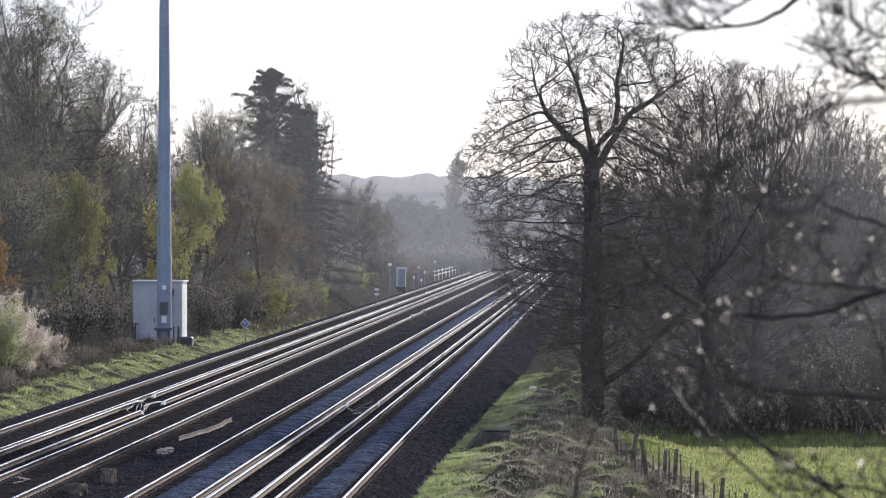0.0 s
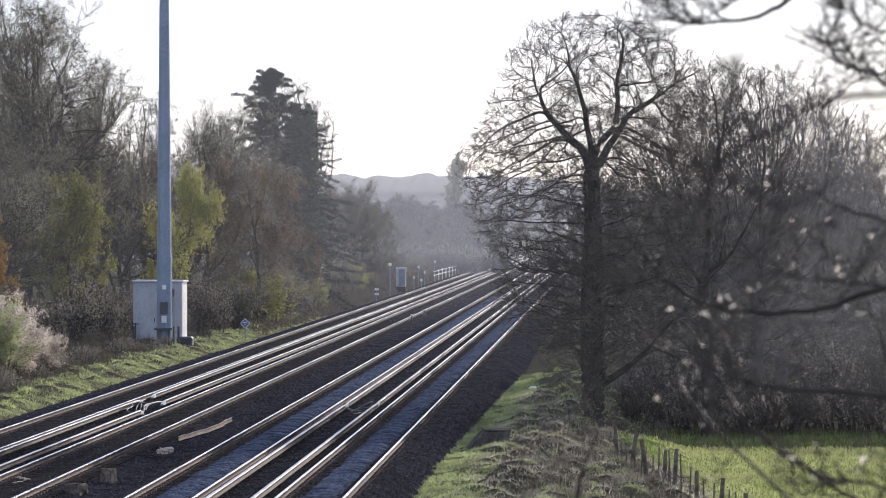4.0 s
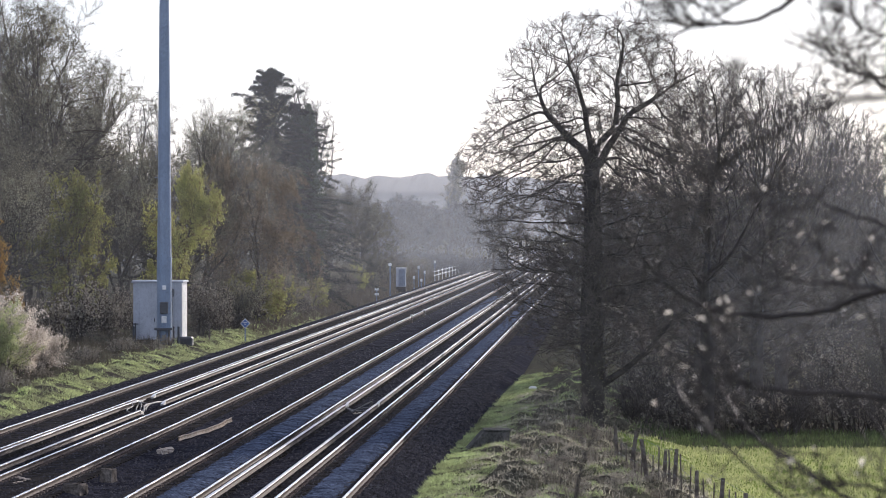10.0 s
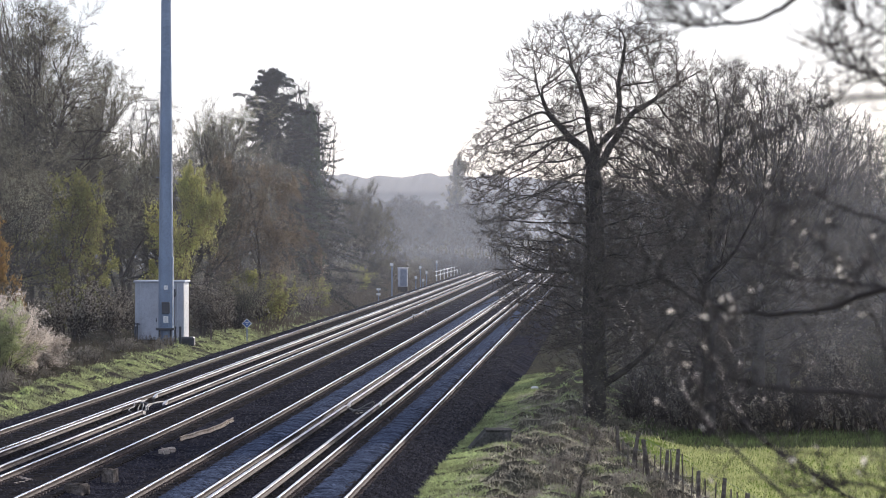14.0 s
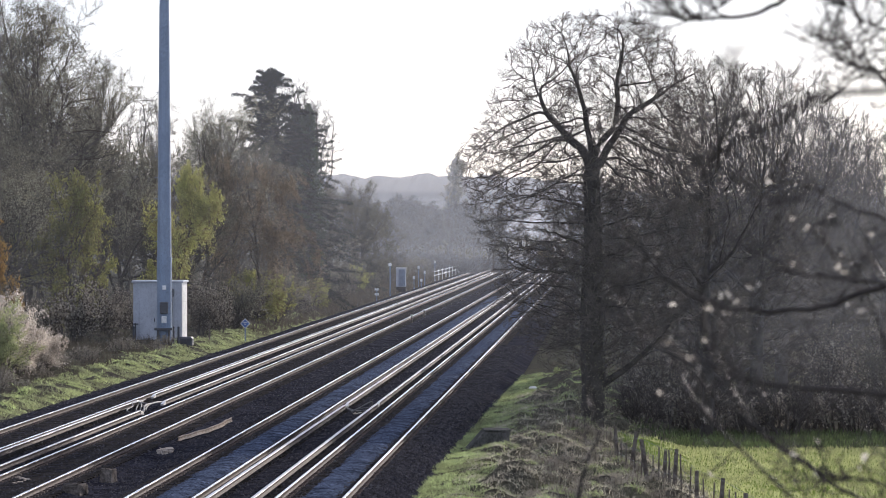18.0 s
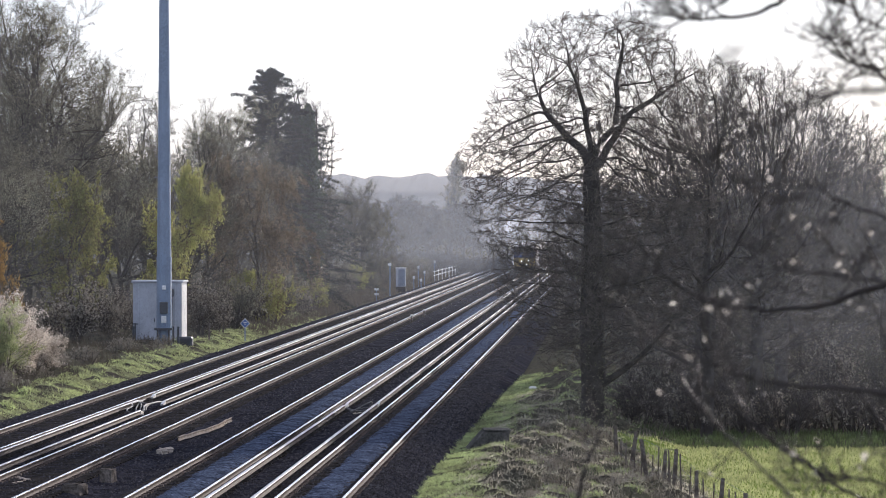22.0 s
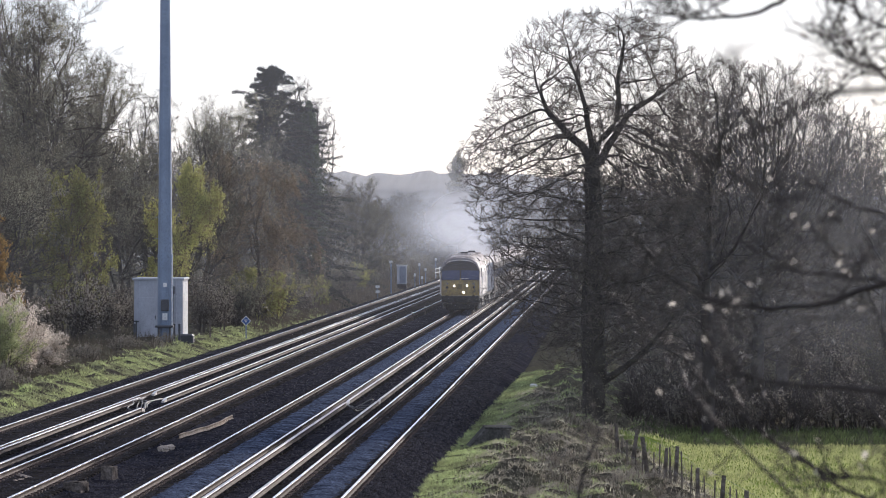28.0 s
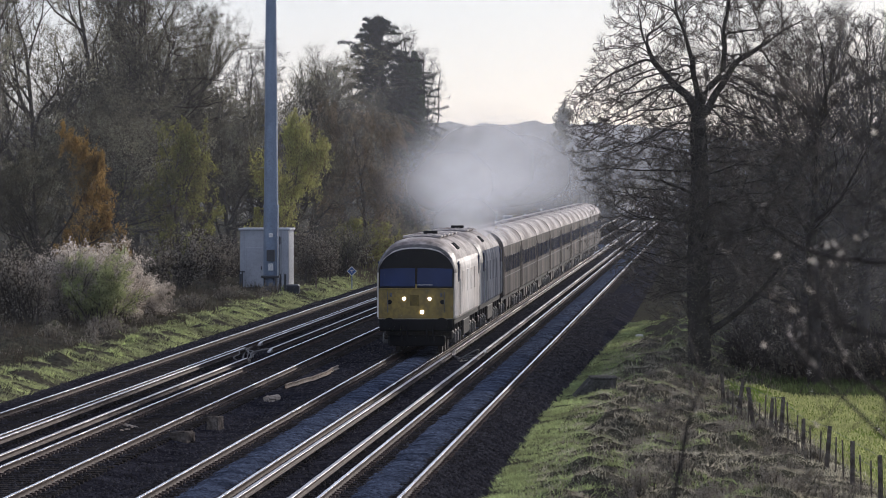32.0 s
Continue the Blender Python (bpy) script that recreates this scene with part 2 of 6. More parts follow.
M_BOGIE = material("dusty_bogie_iron", (0.06, 0.05, 0.044), 0.6, second=(0.03, 0.026, 0.023), scale=2.5, fine=12.0)
M_LAMP = glowing("lit_headlamp", (1.0, 0.96, 0.86), 6.0)


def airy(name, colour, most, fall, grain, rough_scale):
    """For sheets that imitate thin vapour: mostly clear, they scatter a share of the light; the share falls off from
    the middle of the piece.
    """
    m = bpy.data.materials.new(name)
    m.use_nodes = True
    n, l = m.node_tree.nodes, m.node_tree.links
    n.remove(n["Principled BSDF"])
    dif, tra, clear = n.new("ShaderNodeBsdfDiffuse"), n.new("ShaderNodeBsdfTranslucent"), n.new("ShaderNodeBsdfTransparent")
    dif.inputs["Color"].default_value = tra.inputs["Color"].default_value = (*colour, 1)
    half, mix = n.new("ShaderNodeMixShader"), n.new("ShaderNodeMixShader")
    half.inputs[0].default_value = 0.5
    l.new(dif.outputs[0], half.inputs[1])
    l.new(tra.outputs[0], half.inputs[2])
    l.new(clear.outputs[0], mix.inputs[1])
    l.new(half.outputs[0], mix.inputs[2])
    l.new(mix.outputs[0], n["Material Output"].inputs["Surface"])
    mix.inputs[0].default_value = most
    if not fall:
        # haze sheets thin out towards the ground, so their foot doesn't show
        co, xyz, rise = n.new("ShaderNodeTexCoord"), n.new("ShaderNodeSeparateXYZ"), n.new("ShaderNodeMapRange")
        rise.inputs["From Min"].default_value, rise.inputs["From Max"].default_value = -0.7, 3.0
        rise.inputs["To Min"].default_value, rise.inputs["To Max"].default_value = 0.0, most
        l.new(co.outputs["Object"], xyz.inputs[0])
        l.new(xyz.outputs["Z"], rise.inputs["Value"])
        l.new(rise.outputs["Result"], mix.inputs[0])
    if fall:
        co, ln, no = n.new("ShaderNodeTexCoord"), n.new("ShaderNodeVectorMath"), n.new("ShaderNodeTexNoise")
        ln.operation = "LENGTH"
        no.inputs["Scale"].default_value, no.inputs["Detail"].default_value = rough_scale, 4.0
        l.new(co.outputs["Object"], ln.inputs[0])
        l.new(co.outputs["Object"], no.inputs["Vector"])
        edge, lump, mul = n.new("ShaderNodeMapRange"), n.new("ShaderNodeMapRange"), n.new("ShaderNodeMath")
        edge.interpolation_type = "SMOOTHERSTEP"
        edge.inputs["From Min"].default_value, edge.inputs["From Max"].default_value = 0.0, 1.0
        edge.inputs["To Min"].default_value, edge.inputs["To Max"].default_value = most, 0.0
        lump.inputs["From Min"].default_value, lump.inputs["From Max"].default_value = 0.3, 0.7
        lump.inputs["To Min"].default_value, lump.inputs["To Max"].default_value = 1 - grain, 1 + grain
        l.new(ln.outputs["Value"], edge.inputs["Value"])
        l.new(no.outputs["Fac"], lump.inputs["Value"])
        mul.operation = "MULTIPLY"
        mul.use_clamp = True
        l.new(edge.outputs["Result"], mul.inputs[0])
        l.new(lump.outputs["Result"], mul.inputs[1])
        l.new(mul.outputs[0], mix.inputs[0])
    return m


M_SMOKE = airy("pale_exhaust_smoke", (0.8, 0.82, 0.87), 0.56, True, 0.22, 1.3)
# translucent sheets added at five distances to pale what lies behind
M_HAZE_WOOD = airy("thin_haze_sheet", (0.72, 0.74, 0.8), 0.065, False, 0.0, 1.0)
M_HAZE_EAST = airy("grey_haze_sheet", (0.72, 0.74, 0.8), 0.075, False, 0.0, 1.0)
M_HAZE_FAINT = airy("faintest_haze_sheet", (0.72, 0.74, 0.8), 0.018, False, 0.0, 1.0)
M_HAZE_NEAR = airy("faint_haze_sheet", (0.72, 0.74, 0.8), 0.022, False, 0.0, 1.0)
M_HAZE_FAR = airy("thick_haze_sheet", (0.72, 0.74, 0.77), 0.2, False, 0.0, 1.0)
M_SLATE = material("slate_grey_paint", (0.16, 0.2, 0.26), 0.5, second=(0.12, 0.15, 0.2), scale=2.0)
# paler than the near twigs: distance haze is put into this colour
M_FARWOOD = material("haze_paled_far_twigs", (0.2, 0.19, 0.18), 0.9, second=(0.13, 0.125, 0.12), scale=0.2, random_amount=0.3)
M_FARBUD = material("pale_far_buds", (0.42, 0.38, 0.28), 0.9, second=(0.27, 0.25, 0.18), scale=0.2, random_amount=0.3, through_light=0.4)
# the hill glows by itself, with distance haze put into its colour
M_HILL = bpy.data.materials.new("glowing_haze_hillside")
M_HILL.use_nodes = True


# ---- mesh helpers ----
rng = np.random.default_rng(7)


def mesh_of(name, verts, faces, mat, smooth=False):
    """A mesh from an (n,3) array and an (m,k) array of faces."""
    verts, faces = np.asarray(verts, dtype=np.float32), np.asarray(faces, dtype=np.int32)
    k = faces.shape[1]
    me = bpy.data.meshes.new(name)
    me.vertices.add(len(verts))
    me.vertices.foreach_set("co", verts.ravel())
    me.loops.add(faces.size)
    me.loops.foreach_set("vertex_index", faces.ravel())
    me.polygons.add(len(faces))
    me.polygons.foreach_set("loop_start", np.arange(0, faces.size, k, dtype=np.int32))
    if smooth:
        me.polygons.foreach_set("use_smooth", np.ones(len(faces), dtype=bool))
    me.materials.append(mat)
    me.update(calc_edges=True)
    return me


def put(name, me, parent=None, m=None, label=""):
    ob = new(name, me)
    if parent is not None:
        ob.parent = parent
    if m is not None:
        ob.matrix_basis = m
    if label:
        ob["label"] = label
    return ob


def part(name, bm, mat, parent=None, label="", m=None, smooth=False):
    """Links a bmesh as one mesh object under a thing or a part."""
    me = bpy.data.meshes.new(name)
    if smooth:
        for f in bm.faces:
            f.smooth = True
    bm.to_mesh(me)
    bm.free()
    me.materials.append(mat)
    return put(name, me, parent, m, label)


def empty(name, x=0, y=0, z=0, rz=0):
    ob = new(name)
    ob.matrix_basis = pose(x, y, z, 0, 0, rz)
    return ob


def box_bm(x, y, z, sx, sy, sz, bevel=0.0, bm=None, turn=None):
    """A bevelled box whose middle is at x, y, z."""
    bm = bm or bmesh.new()
    m = Matrix.Translation((x, y, z)) @ (turn or Matrix.Identity(4)) @ Matrix.Diagonal((sx, sy, sz, 1))
    made = bmesh.ops.create_cube(bm, size=1, matrix=m)
    if bevel:
        edges = {e for v in made["verts"] for e in v.link_edges}
        bmesh.ops.bevel(bm, geom=list(edges), offset=bevel, segments=1, affect="EDGES")
    return bm


def rod_bm(p, q, r1, r2=None, sides=10, bm=None):
    bm = bm or bmesh.new()
    p, q = Vector(p), Vector(q)
    d = q - p
    m = Matrix.Translation((p + q) / 2) @ d.to_track_quat("Z", "Y").to_matrix().to_4x4()
    bmesh.ops.create_cone(bm, cap_ends=True, segments=sides, radius1=r1, radius2=r1 if r2 is None else r2, depth=d.length, matrix=m)
    return bm


def tubes(points, radii, sides):
    """Tubes along many polylines: points (b, n, 3), radii (b, n)."""
    b, n, _ = points.shape
    d = np.gradient(points, axis=1)
    d /= np.linalg.norm(d, axis=2, keepdims=True) + 1e-9
    ref = np.where(np.abs(d[..., 2:3]) > 0.9, np.array([1.0, 0, 0]), np.array([0, 0, 1.0]))
    u = np.cross(d, ref)
    u /= np.linalg.norm(u, axis=2, keepdims=True) + 1e-9
    v = np.cross(d, u)
    a = np.linspace(0, 2 * np.pi, sides, endpoint=False)
    ring = points[:, :, None] + radii[:, :, None, None] * (u[:, :, None] * np.cos(a)[None, None, :, None] + v[:, :, None] * np.sin(a)[None, None, :, None])
    verts = ring.reshape(-1, 3)
    base = (np.arange(b)[:, None, None] * n + np.arange(n - 1)[None, :, None]) * sides
    i, j = np.arange(sides), (np.arange(sides) + 1) % sides
    faces = np.stack([base + i, base + j, base + sides + j, base + sides + i], axis=-1).reshape(-1, 4)
    return verts, faces


def joined(pieces):
    vs, fs, k = [], [], 0
    for v, f in pieces:
        vs.append(v)
        fs.append(f + k)
        k += len(v)
    return np.concatenate(vs), np.concatenate(fs)


def flakes(centres, size, up=0.0, long=1.0):
    """Small four-sided leaves, turned at random, each with a fold's worth of tilt."""
    n = len(centres)
    a = rng.normal(size=(n, 3))
    a /= np.linalg.norm(a, axis=1, keepdims=True)
    b = rng.normal(size=(n, 3))
    b[:, 2] += up
    b -= a * np.sum(a * b, axis=1, keepdims=True)
    b /= np.linalg.norm(b, axis=1, keepdims=True) + 1e-9
    s = (size * rng.uniform(0.6, 1.4, n))[:, None]
    verts = np.stack([centres - b * s * long - a * s * 0.5, centres + a * s * 0.9, centres + b * s * long], axis=1).reshape(-1, 3)
    return verts, np.arange(3 * n).reshape(n, 3)


def blades(x, y, z, height, width, lean=0.35, out=None):
    """Grass blades as narrow triangles."""
    n = len(x)
    a = rng.uniform(0, 2 * np.pi, n)
    h = height * rng.uniform(0.5, 1.3, n)
    w = width * rng.uniform(0.6, 1.4, n)
    base = np.stack([x, y, z], axis=1)
    side = np.stack([np.cos(a), np.sin(a), np.zeros(n)], axis=1) * w[:, None]
    tip = base + np.stack([rng.normal(0, lean, n) * h, rng.normal(0, lean, n) * h, h], axis=1)
    if out is not None:
        tip[:, :2] += out * h[:, None]
        tip[:, 2] -= 0.35 * h * np.linalg.norm(out, axis=1)
    verts = np.stack([base - side, base + side, tip], axis=1).reshape(-1, 3)
    return verts, np.arange(3 * n).reshape(n, 3)


def branches(seed, trunk, radius, levels, first=None, spread_up=0.15, slim=1.0, gait=(7, 0.06, 0.12)):
    """Grows a bare tree level by level. levels: per level (children, angle, length ratio, start, segments, jitter, lift). Returns per level (points, radii)."""
    g = np.random.default_rng(seed)
    start = np.zeros((1, 3)) if first is None else np.asarray(first[0], float)
    heading = np.array([[0.03, 0.02, 1.0]]) if first is None else np.asarray(first[1], float)
    heading = heading / np.linalg.norm(heading, axis=1, keepdims=True)
    length = np.full(len(start), trunk, float) if first is None or len(first) < 3 else np.asarray(first[2], float)
    rad = np.full(len(start), radius, float)
    out = []
    seg, jit, lift = gait
    for k in range(len(levels) + 1):
        b = len(start)
        pts = np.zeros((b, seg + 1, 3))
        pts[:, 0] = start
        d = heading.copy()
        ds = np.zeros((b, seg + 1, 3))
        ds[:, 0] = d
        for i in range(seg):
            d = d + g.normal(0, jit, (b, 3))
            d[:, 2] += lift
            d /= np.linalg.norm(d, axis=1, keepdims=True)
            pts[:, i + 1] = pts[:, i] + d * (length / seg)[:, None]
            ds[:, i + 1] = d
        f = np.linspace(0, 1, seg + 1)[None, :]
        r = rad[:, None] * (1 - 0.72 * f)
        out.append((pts, r))
        if k == len(levels):
            break
        n, angle, ratio, begin, seg2, jit2, lift2 = levels[k]
        tt = begin + (1 - begin) * (np.arange(n)[None, :] + g.uniform(0, 1, (b, n))) / n
        pos = tt * seg
        i0 = np.minimum(pos.astype(int), seg - 1)
        fr = (pos - i0)[..., None]
        rows = np.arange(b)[:, None]
        p = pts[rows, i0] * (1 - fr) + pts[rows, i0 + 1] * fr
        pd = ds[rows, i0 + 1]
        perp = np.cross(pd, g.normal(size=(b, n, 3)))
        perp /= np.linalg.norm(perp, axis=2, keepdims=True) + 1e-9
        ang = np.radians(angle * g.uniform(0.65, 1.3, (b, n)))[..., None]
        h = pd * np.cos(ang) + perp * np.sin(ang)
        h[..., 2] += spread_up
        h /= np.linalg.norm(h, axis=2, keepdims=True)
        ln = length[:, None] * ratio * (1.15 - 0.5 * tt) * g.uniform(0.7, 1.3, (b, n))
        rr = np.take_along_axis(np.broadcast_to(r, (b, seg + 1)), i0, axis=1) * 0.62 * (slim if k < 3 else 1)
        start, heading, length, rad = p.reshape(-1, 3), h.reshape(-1, 3), ln.ravel(), np.maximum(rr.ravel(), 0.004)
        seg, jit, lift = seg2, jit2, lift2
    return out


def spikes(p, r):
    """The finest twigs: slender three-sided points."""
    a, b = p[:, 0], p[:, -1] * 1.0
    d = b - a
    u = np.cross(d, np.array([0.3, 0.5, 0.8]))
    u *= r / (np.linalg.norm(u, axis=1, keepdims=True) + 1e-9)
    w = np.cross(d, u)
    w *= r / (np.linalg.norm(w, axis=1, keepdims=True) + 1e-9)
    v = np.stack([a + u, a - 0.5 * u + 0.87 * w, a - 0.5 * u - 0.87 * w, b], 1).reshape(-1, 3)
    f = (np.arange(len(p))[:, None, None] * 4 + np.array([[0, 1, 3], [1, 2, 3], [2, 0, 3]])[None]).reshape(-1, 3)
    return v, f


def tree_meshes(name, grown, split, bark, twig, thin=1.0, least=0.006, sides=(10, 6, 4, 3, 3, 3)):
    built = [tubes(p, np.maximum(r * (thin if k >= split else 1), least), sides[min(k, 5)]) for k, (p, r) in enumerate(grown[:-1])]
    wood = mesh_of(name + "_wood", *joined(built[:split]), bark, smooth=True)
    tris = [(v, np.concatenate([f[:, :3], f[:, [0, 2, 3]]])) for v, f in built[split:]]
    crown = mesh_of(name + "_twigs", *joined(tris + [spikes(grown[-1][0], least)]), twig)
    return wood, crown


def twig_points(grown, count, level=-1, along=0.2):
    """Points near the ends of the finest twigs."""
    p = grown[level][0]
    i = rng.integers(0, len(p), count)
    j = rng.integers(int(p.shape[1] * along), p.shape[1], count)
    return p[i, j] + rng.normal(0, 0.06, (count, 3))


# ---- ground ----


def lumps(x, y, size, seed):
    """Smooth unevenness from a few crossed waves."""
    g = np.random.default_rng(seed)
    s = 0
    for _ in range(7):
        a, ph, f = g.uniform(0, 6.28), g.uniform(0, 6.28), g.uniform(0.6, 1.6) / size
        s = s + np.sin((x * np.cos(a) + y * np.sin(a)) * f * 6.28 + ph)
    return s / 7


def edge_shift(y):
    """How far the verge's edge lies further from the rails, further along the line."""
    return np.interp(y, [150, 240, 320], [0.0, 0.85, 0.85])


def ground_z(x, y):
    x, y = np.asarray(x, float), np.asarray(y, float)
    fenceside = np.clip((158 - y) / 10, 0, 1)
    x = x - edge_shift(y) * np.clip((x + 8) / 2, 0, 1) * np.clip((-1.0 - x) / 2, 0, 1)
    z = np.interp(x, [-400, -60, -24, -21.6, -20.2, -5.25, -4.75, -3.4, -1.5, 0.3, 2.6, 4.2, 30, 400],
                  [1.5, 0.6, -0.2, -0.42, -0.8, -0.8, -0.5, -0.32, -0.34, -0.45, -0.72, -1.05, -1.0, 0.0]) - (1 - fenceside) * np.interp(x, [-1.5, 0.3, 2.6, 4.2], [0.0, 0.3, 0.33, 0.0])
    bank = np.clip((x + 4.3) / 1.5, 0, 1) * np.clip((2.5 - x) / 1.5, 0, 1) + np.clip((-20.9 - x) / 0.9, 0, 1)
    z = z + 0.42 * lumps(x, y, 4.5, 3) * bank + 0.34 * lumps(x, y, 1.9, 4) * bank + 0.12 * lumps(x, y, 0.9, 5) * bank
    far = np.clip((np.hypot(x, y) - 1200) / 2500, 0, 1)
    return z * (1 - far) - 2 * far


def grid(name, xs, ys, height, mat):
    gx, gy = np.meshgrid(xs, ys)
    v = np.stack([gx, gy, height(gx, gy)], axis=-1).reshape(-1, 3)
    nx = len(xs)
    i = (np.arange(len(ys) - 1)[:, None] * nx + np.arange(nx - 1)[None, :]).ravel()
    f = np.stack([i, i + 1, i + nx + 1, i + nx], axis=1)
    return mesh_of(name, v, f, mat, smooth=True)


xs = np.concatenate([[-4500, -2500, -1200, -600, -300, -150, -90, -60], np.arange(-45, -5, 0.45), np.arange(-5, 3, 0.22), np.arange(3, 16, 0.6), [18, 22, 30, 45, 70, 120, 250, 600, 1500, 3000, 4500]])
ys = np.concatenate([[-600, -200, -60, 0, 40, 80], np.arange(90, 210, 0.4), np.arange(210, 330, 0.8), np.arange(332, 700, 8), [720, 800, 900, 1100, 1400, 1900, 2600, 3600, 4900]])
ground = put("ground", grid("ground", xs, ys, ground_z, M_SOIL))
tagged(ground, "uneven grassy verge and field beside the railway", "ground", kind="structure")

TRACKS = {"track_far_side": -17.38, "track_far_inner": -14.08, "track_train": -10.09, "track_near": -6.74}
THIRD = {"track_far_side": 1.17, "track_far_inner": -1.17, "track_train": 1.17, "track_near": -1.17}


def grit(x, y):
    """Unevenness from stone to stone."""
    s = np.sin(x * 127.1 + y * 311.7) * 43758.5453
    return s - np.floor(s) - 0.5


def ballast_z(x, y):
    x, y = np.asarray(x, float), np.asarray(y, float)
    x = x - edge_shift(y) * np.clip((x + 8) / 2, 0, 1)
    z = np.interp(x, [-21.0, -20.3, -19.0, -13.0, -12.5, -11.8, -11.4, -5.45, -4.55, -4.2],
                  [-0.75, -0.5, -0.175, -0.175, -0.28, -0.28, -0.175, -0.175, -0.62, -0.85])
    return z + 0.022 * grit(x, y) + 0.015 * lumps(x, y, 6.0, 12)


bx = np.concatenate([np.arange(-21.0, -3.1, 0.13)])
by = np.concatenate([np.arange(84, 260, 0.4), np.arange(260, 420, 1.2), np.arange(422, 1000, 14), [1100, 1300, 1600, 2100]])
ballast = put("ballast_bed", grid("ballast_bed", bx, by, ballast_z, M_BALLAST))
tagged(ballast, "dark brown-grey stone ballast bed under four tracks", "ballast", kind="structure")

# paler stone between the rails of the two nearer tracks; skylight's blue is in its colour
for centre, name in ((TRACKS["track_train"], "pale_ballast_strip"), (TRACKS["track_near"], "pale_ballast_strip")):
    sx = np.arange(-0.5, 0.53, 0.06) + centre + 0.05

    def strip_z(x, y, c=centre + 0.05):
        return ballast_z(x, y) + 0.075 - 0.1 * ((x - c) / 0.5) ** 2 + 0.02 * grit(y, x)
    st = put(name, grid(name, sx, np.concatenate([np.arange(86, 300, 0.5), np.arange(300, 480, 4)]), strip_z, M_BALLAST_BLUED))
    tagged(st, "strip of ballast between the rails, blued for skylight", "ballast", kind="structure")

# loose stones
n = 70000
qx, qy = np.where(rng.random(n) < 0.3, rng.uniform(-6.0, -4.5, n), rng.uniform(-20.6, -4.5, n)), 95 + 190 * rng.random(n) ** 1.6
qz = ballast_z(qx, qy) + 0.015
r = rng.uniform(0.018, 0.045, n)
octa = np.array([[1, 0, 0], [0, 1, 0], [-1, 0, 0], [0, -1, 0], [0, 0, 1.0]])
jit = rng.uniform(0.6, 1.3, (n, 5, 3))
sv = (np.stack([qx, qy, qz], 1)[:, None] + octa[None] * jit * r[:, None, None]).reshape(-1, 3)
sf = (np.arange(n)[:, None, None] * 5 + np.array([[0, 1, 4], [1, 2, 4], [2, 3, 4], [3, 0, 4]])[None]).reshape(-1, 3)
tagged(put("loose_ballast_stones", mesh_of("loose_ballast_stones", sv, sf, M_STONE)), "scattered brown-grey stones on the ballast bed", "stones", kind="stuff")


# ---- tracks ----
def sweep(profile, y0, y1, step=None):
    """A rail's outline drawn along y."""
    stations = np.array([y0, y1], float) if step is None else np.arange(y0, y1, step)
    k = len(profile)
    p = np.array(profile)
    v = np.concatenate([np.stack([p[:, 0], np.full(k, yy), p[:, 1]], 1) for yy in stations])
    i, j = np.arange(k), (np.arange(k) + 1) % k
    f = np.concatenate([np.stack([i, j, j + k, i + k], 1) + s * k for s in range(len(stations) - 1)])
    return v, f


RAIL_WEB = [(-0.07, -0.159), (0.07, -0.159), (0.07, -0.145), (0.012, -0.125), (0.012, -0.045), (0.034, -0.035), (0.036, -0.006),
            (-0.036, -0.006), (-0.034, -0.035), (-0.012, -0.045), (-0.012, -0.125), (-0.07, -0.145)]
RAIL_HEAD = [(0.036, -0.0065), (0.03, -0.001), (0.02, 0.0), (-0.02, 0.0), (-0.03, -0.001), (-0.036, -0.0065)]
THIRD_WEB = [(-0.065, -0.05), (0.065, -0.05), (0.065, -0.03), (0.02, -0.01), (0.02, 0.03), (0.048, 0.045), (0.05, 0.07),
             (-0.05, 0.07), (-0.048, 0.045), (-0.02, 0.03), (-0.02, -0.01), (-0.065, -0.03)]
THIRD_HEAD = [(0.05, 0.069), (0.042, 0.077), (0.03, 0.079), (-0.03, 0.079), (-0.042, 0.077), (-0.05, 0.069)]
web_me = mesh_of("rail_web", *sweep(RAIL_WEB, 60, 2000), M_RAIL_SIDE)
head_me = mesh_of("rail_head", *sweep(RAIL_HEAD, 60, 2000), M_RAIL_TOP)

sl = box_bm(0, 0, 0, 2.5, 0.27, 0.14, 0.02)
sleeper_me = bpy.data.meshes.new("sleeper")
sl.to_mesh(sleeper_me)
sl.free()
sleeper_me.materials.append(M_SLEEPER)
STEP = 0.7
SLEEPER_Z = -0.159 - 0.07
GAPS = {"track_far_side": (188.5, 195.5), "track_far_inner": (178.0, 188.0), "track_train": (183.5, 186.0), "track_near": (185.0, 186.6)}

